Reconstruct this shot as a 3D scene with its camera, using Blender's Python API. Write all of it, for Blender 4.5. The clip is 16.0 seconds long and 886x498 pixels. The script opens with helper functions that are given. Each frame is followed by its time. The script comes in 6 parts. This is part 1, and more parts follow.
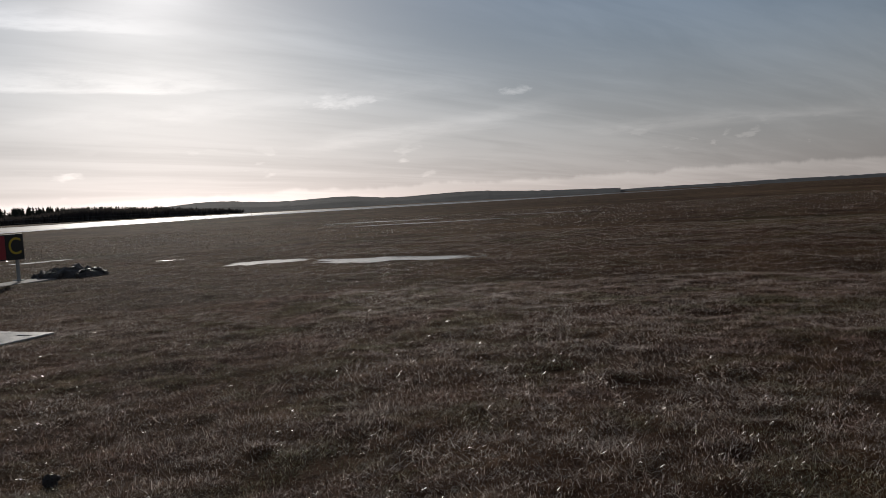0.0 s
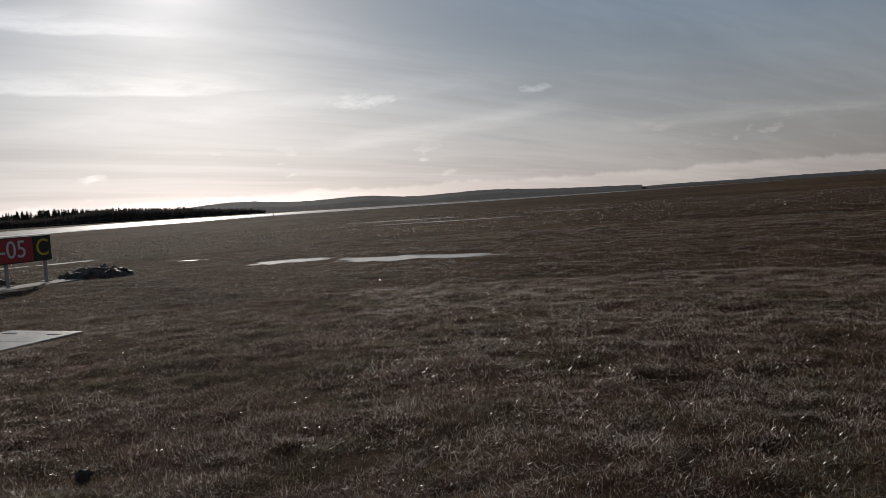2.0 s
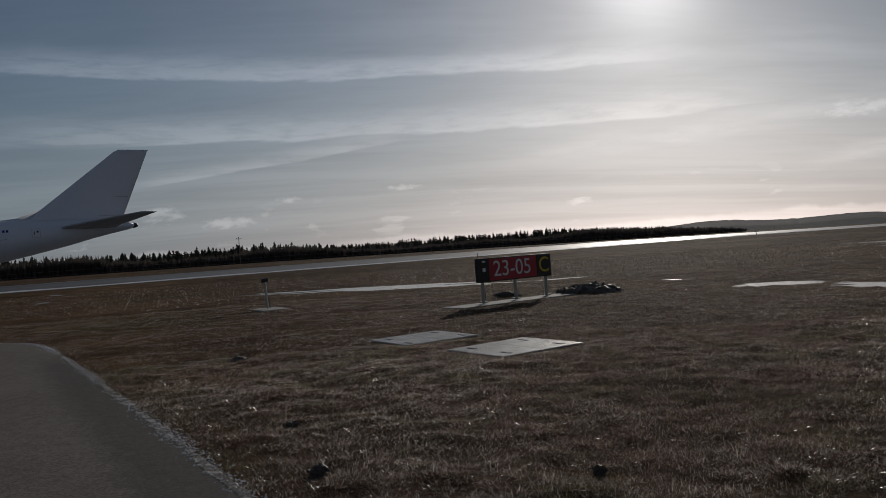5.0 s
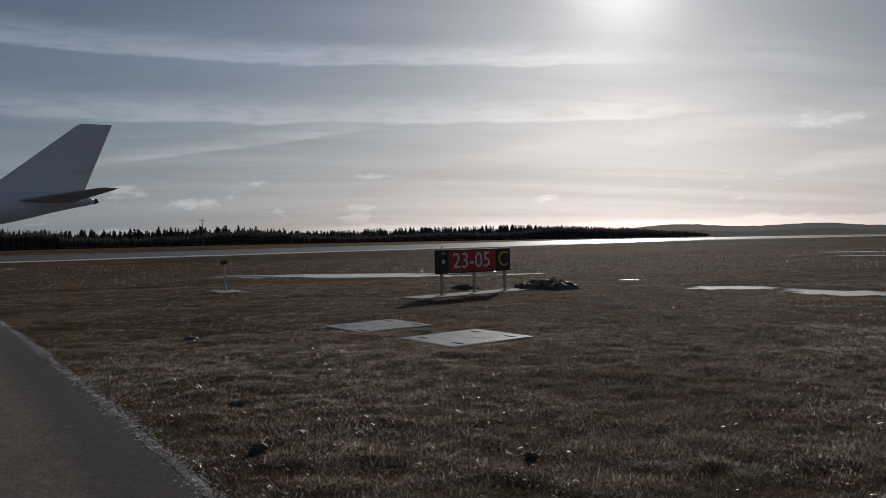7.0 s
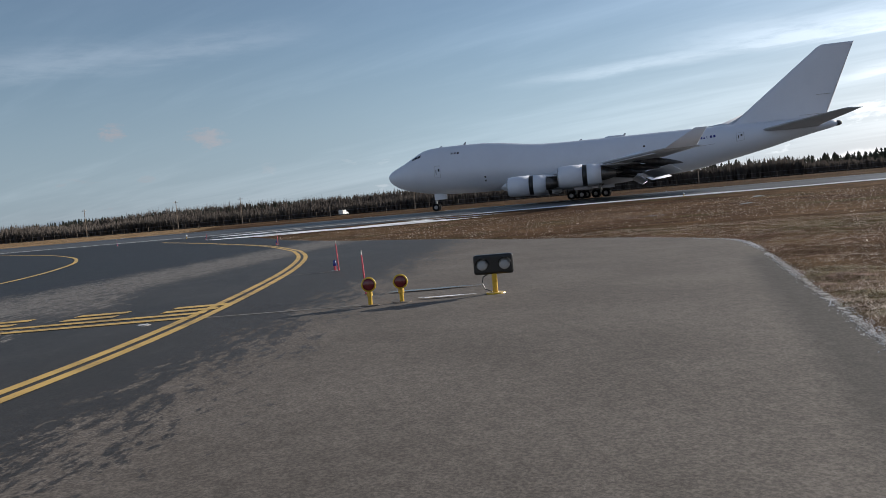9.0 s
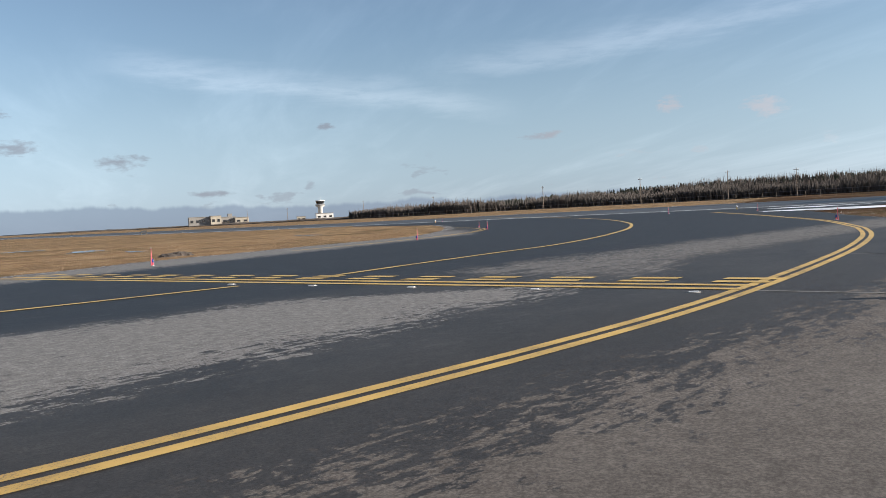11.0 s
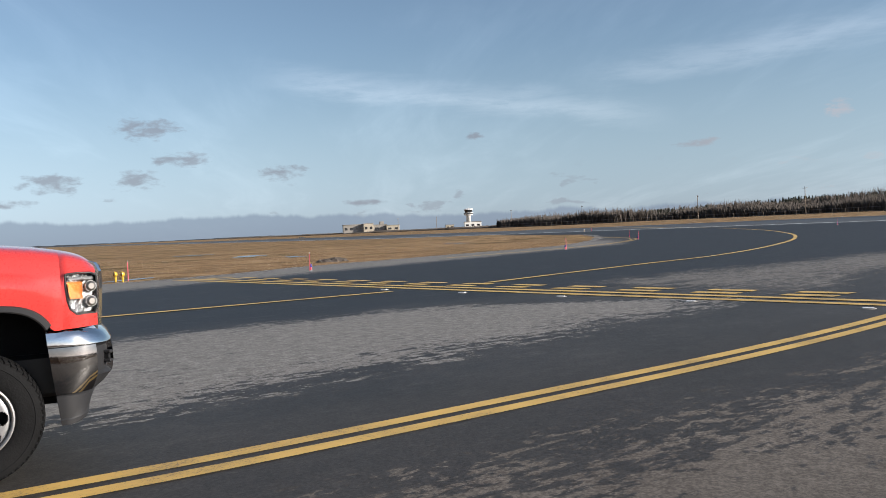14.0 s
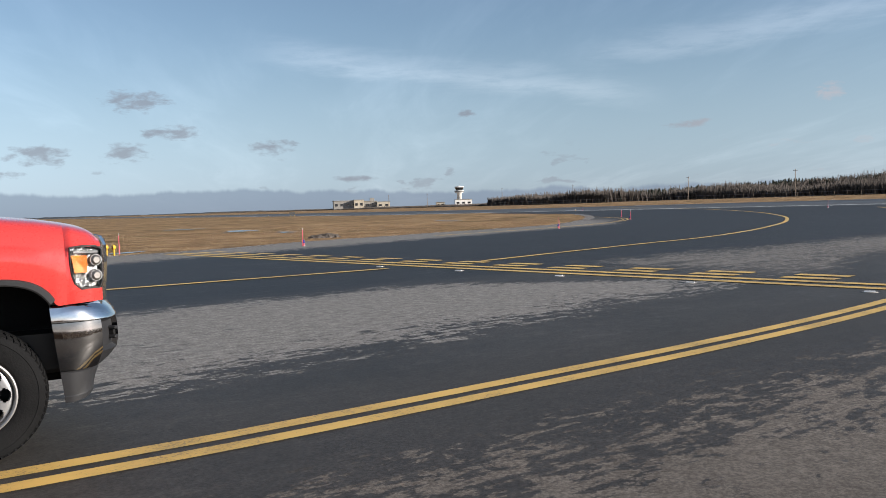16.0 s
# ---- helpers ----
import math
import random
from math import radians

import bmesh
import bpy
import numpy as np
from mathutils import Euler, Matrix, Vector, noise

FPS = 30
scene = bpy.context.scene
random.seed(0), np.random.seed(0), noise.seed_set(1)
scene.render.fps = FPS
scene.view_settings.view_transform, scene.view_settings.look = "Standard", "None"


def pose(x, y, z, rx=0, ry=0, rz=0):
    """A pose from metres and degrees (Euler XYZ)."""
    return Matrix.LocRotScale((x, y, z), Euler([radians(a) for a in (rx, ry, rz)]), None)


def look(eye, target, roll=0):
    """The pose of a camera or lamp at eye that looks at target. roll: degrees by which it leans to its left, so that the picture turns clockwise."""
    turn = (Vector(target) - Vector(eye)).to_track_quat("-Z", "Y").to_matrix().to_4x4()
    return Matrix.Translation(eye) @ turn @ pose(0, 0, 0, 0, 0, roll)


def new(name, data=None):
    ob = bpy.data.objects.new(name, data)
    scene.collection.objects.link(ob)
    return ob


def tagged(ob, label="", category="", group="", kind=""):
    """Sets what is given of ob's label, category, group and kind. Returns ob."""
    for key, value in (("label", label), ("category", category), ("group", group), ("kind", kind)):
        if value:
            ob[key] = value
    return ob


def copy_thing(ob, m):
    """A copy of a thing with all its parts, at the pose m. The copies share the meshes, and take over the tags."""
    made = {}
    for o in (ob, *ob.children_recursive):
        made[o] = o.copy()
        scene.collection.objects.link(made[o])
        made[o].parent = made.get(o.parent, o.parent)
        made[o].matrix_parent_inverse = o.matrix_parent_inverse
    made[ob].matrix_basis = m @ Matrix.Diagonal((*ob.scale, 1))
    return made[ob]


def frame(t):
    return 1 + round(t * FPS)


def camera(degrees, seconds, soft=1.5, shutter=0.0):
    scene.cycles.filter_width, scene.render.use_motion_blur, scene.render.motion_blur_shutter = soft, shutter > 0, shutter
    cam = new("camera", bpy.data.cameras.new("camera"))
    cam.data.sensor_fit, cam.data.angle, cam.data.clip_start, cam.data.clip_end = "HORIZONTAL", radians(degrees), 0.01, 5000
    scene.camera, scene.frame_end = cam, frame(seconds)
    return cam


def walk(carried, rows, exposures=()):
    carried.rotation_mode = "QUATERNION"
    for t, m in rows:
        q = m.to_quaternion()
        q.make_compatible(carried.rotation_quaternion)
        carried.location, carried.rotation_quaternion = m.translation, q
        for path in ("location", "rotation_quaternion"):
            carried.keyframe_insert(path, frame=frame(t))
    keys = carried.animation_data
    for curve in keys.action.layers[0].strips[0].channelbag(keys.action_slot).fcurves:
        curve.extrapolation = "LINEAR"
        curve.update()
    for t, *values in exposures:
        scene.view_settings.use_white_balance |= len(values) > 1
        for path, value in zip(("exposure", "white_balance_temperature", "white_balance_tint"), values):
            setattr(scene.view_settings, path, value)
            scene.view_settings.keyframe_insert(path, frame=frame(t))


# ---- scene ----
PATH = [
    (0, (-0.105, 0.472, 1.478), (-0.051, 2.468, 1.354), -3.5),
    (0.5, (-0.141, 0.454, 1.481), (-0.087, 2.45, 1.361), -3.5),
    (1, (-0.133, 0.473, 1.476), (-0.089, 2.469, 1.358), -3.6),
    (1.5, (-0.135, 0.475, 1.47), (-0.112, 2.472, 1.349), -3.8),
    (2, (-0.138, 0.467, 1.463), (-0.135, 2.463, 1.339), -4.0),
    (2.5, (-0.124, 0.463, 1.483), (-0.136, 2.459, 1.362), -4.1),
    (3, (-0.161, 0.425, 1.503), (-0.21, 2.422, 1.393), -4.1),
    (3.5, (-0.184, 0.356, 1.52), (-0.567, 2.319, 1.507), -4.7),
    (4, (-0.199, 0.199, 1.526), (-1.029, 2.018, 1.551), -5.3),
    (4.2, (-0.213, 0.156, 1.532), (-1.181, 1.906, 1.56), -5.8),
    (6.3, (-0.075, 0.083, 1.497), (-1.176, 1.753, 1.493), -3.6),
    (6.5, (-0.044, 0.102, 1.499), (-1.08, 1.812, 1.482), -2.2),
    (7, (-0.033, 0.072, 1.488), (-1.031, 1.804, 1.468), -1.5),
    (7.5, (0.041, 0.007, 1.477), (-1.359, 1.43, 1.361), -2.2),
    (8, (0.095, -0.081, 1.48), (-1.58, 1.002, 1.333), -2.9),
    (8.5, (0.115, -0.142, 1.492), (-1.73, 0.621, 1.361), -3.3),
    (9, (0.168, -0.183, 1.494), (-1.793, 0.195, 1.393), -5.0),
    (9.5, (0.191, -0.203, 1.473), (-1.804, -0.283, 1.361), -5.4),
    (10, (0.146, -0.241, 1.494), (-1.797, -0.695, 1.368), -4.1),
    (10.2, (0.139, -0.249, 1.492), (-1.771, -0.826, 1.368), -3.7),
    (12.5, (0.236, -0.334, 1.485), (-1.449, -1.412, 1.469), -2.4),
    (13, (0.238, -0.304, 1.462), (-1.411, -1.436, 1.444), -2.2),
    (13.5, (0.235, -0.287, 1.474), (-1.385, -1.459, 1.442), -2.4),
    (14, (0.229, -0.319, 1.482), (-1.38, -1.506, 1.441), -2.6),
    (14.5, (0.291, -0.279, 1.517), (-1.306, -1.482, 1.469), -2.6),
    (15, (0.288, -0.357, 1.5), (-1.304, -1.566, 1.452), -2.8),
    (15.5, (0.238, -0.442, 1.49), (-1.359, -1.645, 1.429), -2.4),
    (16, (0.218, -0.536, 1.487), (-1.403, -1.704, 1.39), -1.8),
]
cam = camera(56.9, 16.0, 0.7)
EXPOSURES = [(0.0, -1.15, 6500, 10), (3.0, -1.2, 6500, 10), (3.6, -1.42, 6500, 10), (4.2, -1.6, 6500, 10), (6.3, -1.3, 6500, 10), (7.0, -1.35, 6500, 10), (7.6, -0.85, 6500, 10), (8.1, -0.25, 6500, 10), (8.5, 0.03, 6500, 10), (9.0, 0.26, 6500, 10), (9.6, 0.66, 6500, 10), (10.2, 0.78, 6500, 10), (12.5, 0.72, 6500, 10), (16.0, 0.68, 6500, 10)]
walk(cam, [(t, look(e, g, r)) for t, e, g, r in PATH], EXPOSURES)

# ---- world, sun ----
SUN_AZ, SUN_EL = 17.0, 16.8          # degrees left of +y, degrees up
SUN_DIR = Vector((-math.sin(radians(SUN_AZ)) * math.cos(radians(SUN_EL)), math.cos(radians(SUN_AZ)) * math.cos(radians(SUN_EL)), math.sin(radians(SUN_EL))))


class Nodes:
    """Short words for building a node tree."""

    def __init__(self, tree):
        self.t = tree

    def put(self, sock, value):
        if isinstance(value, bpy.types.NodeSocket):
            self.t.links.new(value, sock)
        elif value is not None:
            sock.default_value = value

    def node(self, kind, *values):
        n = self.t.nodes.new(kind)
        for i, v in enumerate(values):
            self.put(n.inputs[i], v)
        return n

    def m(self, op, a, b=None, c=None, clamp=False):
        n = self.t.nodes.new("ShaderNodeMath")
        n.operation, n.use_clamp = op, clamp
        for i, v in enumerate((a, b, c)):
            self.put(n.inputs[i], v)
        return n.outputs[0]

    def vm(self, op, a, b=None, scale=None):
        n = self.t.nodes.new("ShaderNodeVectorMath")
        n.operation = op
        self.put(n.inputs[0], a)
        self.put(n.inputs[1], b)
        if scale is not None:
            self.put(n.inputs["Scale"], scale)
        return n.outputs["Value"] if op in ("DOT_PRODUCT", "LENGTH", "DISTANCE") else n.outputs[0]

    def xyz(self, x, y, z):
        return self.node("ShaderNodeCombineXYZ", x, y, z).outputs[0]

    def split(self, v):
        return self.node("ShaderNodeSeparateXYZ", v).outputs

    def noise(self, vec, scale, detail=4.0, rough=0.55, distort=0.0):
        n = self.t.nodes.new("ShaderNodeTexNoise")
        self.put(n.inputs["Vector"], vec)
        n.inputs["Scale"].default_value, n.inputs["Detail"].default_value = scale, detail
        n.inputs["Roughness"].default_value, n.inputs["Distortion"].default_value = rough, distort
        return n.outputs[0]

    def step(self, v, lo, hi, a=0.0, b=1.0):
        n = self.t.nodes.new("ShaderNodeMapRange")
        n.interpolation_type = "SMOOTHSTEP"
        for i, k in enumerate((v, lo, hi, a, b)):
            self.put(n.inputs[i], k)
        return n.outputs[0]

    def mix(self, f, a, b):
        n = self.t.nodes.new("ShaderNodeMix")
        n.data_type = "RGBA"
        self.put(n.inputs[0], f)
        self.put(n.inputs[6], (*a, 1) if isinstance(a, tuple) else a)
        self.put(n.inputs[7], (*b, 1) if isinstance(b, tuple) else b)
        return n.outputs[2]


world = bpy.data.worlds.new("sky")
scene.world = world
world.use_nodes = True
W = Nodes(world.node_tree)
bg = world.node_tree.nodes["Background"]
bg.inputs[1].default_value = 0.086
sky = W.node("ShaderNodeTexSky")
sky.sky_type, sky.sun_disc = "NISHITA", False
sky.sun_elevation, sky.sun_rotation = radians(SUN_EL), radians(-SUN_AZ)
sky.air_density, sky.dust_density, sky.ozone_density = 1.0, 0.35, 2.5
way = W.node("ShaderNodeTexCoord").outputs["Generated"]
wx, wy, wz = W.split(way)
az = W.m("MULTIPLY", W.m("ARCTAN2", W.m("MULTIPLY", wx, -1.0), wy), 57.2958)
el = W.m("MULTIPLY", W.m("ARCSINE", wz), 57.2958)
near_sun = W.m("MAXIMUM", W.vm("DOT_PRODUCT", way, tuple(SUN_DIR)), 0.0)
glow_wide = W.m("POWER", near_sun, 9.0)
glow_tight = W.m("POWER", near_sun, 60.0)
glow_core = W.m("POWER", near_sun, 520.0)
# thin high cloud: a faint long-fibred veil
flat = W.m("ADD", W.m("MAXIMUM", wz, 0.0), 0.10)
px, py = W.m("DIVIDE", wx, flat), W.m("DIVIDE", wy, flat)
ca, sa = math.cos(radians(-48)), math.sin(radians(-48))
sx = W.m("ADD", W.m("MULTIPLY", px, ca), W.m("MULTIPLY", py, sa))
sy = W.m("ADD", W.m("MULTIPLY", px, -sa), W.m("MULTIPLY", py, ca))
c1 = W.noise(W.xyz(W.m("MULTIPLY", sy, 0.20), W.m("MULTIPLY", sx, 0.95), 3.7), 0.85, 7.0, 0.58, 0.5)
c2 = W.noise(W.xyz(W.m("MULTIPLY", sy, 0.5), W.m("MULTIPLY", sx, 1.9), 9.1), 1.6, 6.0, 0.6, 0.8)
cover = W.step(az, 55.0, 130.0, 0.05, -0.05)
veil = W.step(W.m("ADD", W.m("ADD", W.m("MULTIPLY", c1, 0.72), W.m("MULTIPLY", c2, 0.28)), cover), 0.42, 0.70)
# long streaks: azimuth and height of both ends, half width, strength
wisp = W.noise(W.xyz(W.m("MULTIPLY", az, 0.11), W.m("MULTIPLY", el, 0.75), 2.0), 1.0, 6.0, 0.62, 0.6)
frayed = W.noise(W.xyz(W.m("MULTIPLY", az, 0.30), W.m("MULTIPLY", el, 1.6), 8.0), 1.0, 6.0, 0.65, 0.3)
STREAKS = [(66, 13.2, 12, 11.8, 1.2, 1.0), (66, 8.8, 5, 8.2, 1.3, 0.95), (54, 5.4, 33, 8.2, 0.7, 0.72), (9, 3.7, -12, 5.8, 0.8, 0.6),
           (76, 7.8, 26, 9.6, 0.6, 0.6), (140, 10.9, 109, 6.7, 1.2, 0.36), (-10, 3.9, -32, 3.9, 0.6, 0.5), (30, 5.6, -8, 7.9, 0.9, 0.4), (118, 9.5, 84, 12.5, 1.2, 0.3)]
streaks = 0.0
for a0, e0, a1, e1, wide, strong in STREAKS:
    t = W.m("DIVIDE", W.m("SUBTRACT", az, a0), a1 - a0)
    ends = W.m("MULTIPLY", W.step(t, 0.0, 0.2), W.step(t, 0.75, 1.0, 1.0, 0.0))
    off = W.m("SUBTRACT", W.m("SUBTRACT", el, e0), W.m("MULTIPLY", t, e1 - e0))
    off = W.m("ADD", off, W.m("MULTIPLY", W.m("SUBTRACT", wisp, 0.5), (0.8 if strong > 0.7 else 1.8) * wide))
    body_ = W.m("MULTIPLY", W.step(off, -0.32 * wide if strong > 0.7 else -0.8 * wide, -0.12 * wide if strong > 0.7 else 0.2 * wide), W.step(off, 0.0, 1.6 * wide, 1.0, 0.0))
    streaks = W.m("MAXIMUM", streaks, W.m("MULTIPLY", W.m("MULTIPLY", body_, ends), strong))
streaks = W.m("MULTIPLY", streaks, W.step(frayed, 0.25, 0.6, 0.35, 1.0))
# small puffs: azimuth, height, half width, half height
PUFFS = [(56.5, 3.6, 2.6, 0.55), (51, 3.7, 1.6, 0.5), (47, 2.95, 2.0, 0.45), (42.8, 4.2, 0.9, 0.3), (34.7, 4.6, 1.2, 0.35), (4.9, 7.0, 2.6, 0.5), (-7.1, 7.1, 1.1, 0.35), (22.6, 2.75, 1.1, 0.3),
         (58.6, 3.2, 3.8, 0.7), (94.2, 6.0, 1.6, 0.75), (100.4, 6.6, 0.9, 0.6), (151.7, 4.1, 1.9, 0.75), (146.8, 4.3, 1.7, 0.65), (137.4, 4.6, 1.8, 0.55), (145.8, 7.6, 2.2, 0.75), (143.8, 5.6, 2.2, 0.5), (154.2, 2.9, 1.6, 0.3), (131.8, 2.3, 1.4, 0.25), (123.8, 6.6, 0.7, 0.3), (108.9, 5.2, 1.4, 0.3), (0.8, 2.8, 0.6, 0.2)]
curl = W.noise(W.xyz(W.m("MULTIPLY", az, 0.8), W.m("MULTIPLY", el, 1.9), 6.0), 1.0, 6.0, 0.6, 0.2)
puffs = 0.0
for a0, e0, wa, we in PUFFS:
    da, de = W.m("DIVIDE", W.m("SUBTRACT", az, a0), wa), W.m("DIVIDE", W.m("SUBTRACT", el, e0), we)
    round_ = W.m("SUBTRACT", 1.0, W.m("ADD", W.m("MULTIPLY", da, da), W.m("MULTIPLY", de, de)))
    puffs = W.m("MAXIMUM", puffs, W.m("ADD", round_, W.m("MULTIPLY", W.m("SUBTRACT", curl, 0.5), 5.0)))
low_noise = W.noise(W.xyz(W.m("MULTIPLY", az, 0.33), W.m("MULTIPLY", el, 0.9), 1.3), 1.0, 6.0, 0.55, 0.25)
low = W.m("MULTIPLY", W.step(low_noise, 0.60, 0.68), W.m("MULTIPLY", W.step(el, 1.0, 1.8), W.step(el, 2.5, 5.0, 1.0, 0.0)))
puffs = W.m("MAXIMUM", W.step(puffs, -0.2, 1.4), W.m("MULTIPLY", low, 0.6))
# bank of cloud lying on the horizon
bank_top = W.m("ADD", W.m("MULTIPLY", W.noise(W.xyz(W.m("MULTIPLY", az, 0.16), 0.0, 5.5), 1.0, 6.0, 0.65), 1.9), W.step(az, 100.0, 150.0, 0.1, 0.75))
bank = W.m("MULTIPLY", W.step(W.m("SUBTRACT", bank_top, el), -0.12, 0.20), W.step(az, 60.0, 120.0, 0.85, 0.8))
# hazy winter air takes the colour out of the sky towards the horizon
haze = W.vm("SCALE", (1.0, 0.98, 0.985), scale=W.m("ADD", W.m("MULTIPLY", glow_wide, 0.5), W.m("ADD", W.m("MULTIPLY", glow_tight, 3.4), W.m("MULTIPLY", glow_core, 11.0))))
lum = W.node("ShaderNodeRGBToBW", sky.outputs[0]).outputs[0]
pale_tint = W.mix(W.step(az, 26.0, 78.0), (1.04, 0.975, 1.03), (0.745, 0.985, 1.265))
pale = W.vm("SCALE", pale_tint, scale=W.m("MULTIPLY", lum, W.step(el, 0.0, 9.0, 0.80, 1.0)))
air = W.mix(W.step(el, 0.5, 14.0, 0.80, 0.22), sky.outputs[0], pale)
total = W.vm("ADD", air, haze)
bright = W.vm("ADD", W.vm("SCALE", total, scale=1.22), (1.1, 1.06, 1.05))
total = W.mix(W.m("MULTIPLY", veil, W.step(az, 30.0, 85.0, 0.75, 0.42)), total, bright)
bright2 = W.vm("ADD", W.vm("SCALE", total, scale=1.18), (2.35, 2.1, 1.95))
total = W.mix(streaks, total, bright2)
dull = W.mix(0.5, W.vm("SCALE", total, scale=0.72), (2.35, 2.35, 2.8))
total = W.mix(W.m("MULTIPLY", puffs, 1.0), total, W.mix(W.step(az, 72.0, 98.0), bright2, W.mix(W.step(az, 100.0, 116.0), W.mix(0.5, total, (4.3, 3.75, 3.9)), dull)))
bank_col = W.mix(W.step(az, 50.0, 110.0), bright2, W.mix(0.65, W.vm("SCALE", total, scale=0.6), (1.9, 2.45, 3.4)))
total = W.mix(bank, total, bank_col)
W.put(bg.inputs[0], total)

sun = new("sun", bpy.data.lights.new("sun", "SUN"))
sun.data.energy, sun.data.angle, sun.data.color = 5.0, radians(0.5), (1.0, 0.93, 0.84)
sun.matrix_world = look(SUN_DIR * 100, (0, 0, 0))

# ---- materials ----
def material(name, a, b, scale=5.0, rough=0.6, bump=0.3, fine=60.0, metal=0.0, depth=0.01, spec=0.5, lo=0.35, hi=0.65, rough_spread=0.15):
    mt = bpy.data.materials.new(name)
    mt.use_nodes = True
    k = Nodes(mt.node_tree)
    p = mt.node_tree.nodes["Principled BSDF"]
    vec = k.node("ShaderNodeTexCoord").outputs["Object"]
    big = k.noise(vec, scale, 5.0, 0.6, 0.3)
    small = k.noise(vec, fine, 3.0, 0.6)
    f = k.step(k.m("ADD", k.m("MULTIPLY", big, 0.7), k.m("MULTIPLY", small, 0.3)), lo, hi)
    k.put(p.inputs["Base Color"], k.mix(f, a, b))
    k.put(p.inputs["Roughness"], k.m("ADD", k.m("MULTIPLY", small, rough_spread), rough - rough_spread / 2, clamp=True))
    p.inputs["Metallic"].default_value = metal
    p.inputs["Specular IOR Level"].default_value = spec
    if bump:
        bn = mt.node_tree.nodes.new("ShaderNodeBump")
        bn.inputs["Strength"].default_value, bn.inputs["Distance"].default_value = bump, depth
        k.put(bn.inputs["Height"], k.m("ADD", small, k.m("MULTIPLY", big, 0.5)))
        k.put(p.inputs["Normal"], bn.outputs[0])
    return mt


def ground_material():
    """Winter grass seen as a whole: rust, straw and dull green in patches, rough below the blades."""
    mt = bpy.data.materials.new("winter_grass_ground")
    mt.use_nodes = True
    k = Nodes(mt.node_tree)
    p = mt.node_tree.nodes["Principled BSDF"]
    vec = k.node("ShaderNodeNewGeometry").outputs["Position"]
    far = k.noise(vec, 0.035, 5.0, 0.6, 0.4)
    mid = k.noise(vec, 0.5, 5.0, 0.62, 0.4)
    fine = k.noise(vec, 14.0, 5.0, 0.7)
    rust = k.mix(k.step(mid, 0.35, 0.65), (0.070, 0.037, 0.022), (0.112, 0.066, 0.036))
    straw = k.mix(k.step(mid, 0.35, 0.65), (0.33, 0.205, 0.110), (0.45, 0.305, 0.170))
    x, y, z = k.split(vec)
    # the strip of tan turf beside the far taxiway
    tan = k.step(k.m("ADD", y, k.m("MULTIPLY", far, 10.0)), -18.0, -24.0)
    base = k.mix(k.m("ADD", k.m("MULTIPLY", tan, 0.8), k.m("MULTIPLY", k.step(far, 0.45, 0.65), 0.2)), rust, straw)
    base = k.mix(k.m("MULTIPLY", k.step(k.noise(vec, 0.11, 4.0, 0.6), 0.52, 0.66), 0.55), base, (0.060, 0.062, 0.022))
    base = k.mix(k.step(fine, 0.3, 0.7), k.vm("SCALE", base, scale=0.55), k.vm("SCALE", base, scale=1.25))
    mottle = k.noise(vec, 0.28, 7.0, 0.7, 0.5)
    base = k.vm("SCALE", base, scale=k.step(mottle, 0.36, 0.64, 0.70, 1.22))
    k.put(p.inputs["Base Color"], base)
    p.inputs["Roughness"].default_value = 0.9
    p.inputs["Specular IOR Level"].default_value = 0.02
    bn = mt.node_tree.nodes.new("ShaderNodeBump")
    bn.inputs["Strength"].default_value, bn.inputs["Distance"].default_value = 1.0, 0.08
    k.put(bn.inputs["Height"], k.m("ADD", fine, k.m("MULTIPLY", k.noise(vec, 2.5, 4.0, 0.7), 2.0)))
    k.put(p.inputs["Normal"], bn.outputs[0])
    return mt


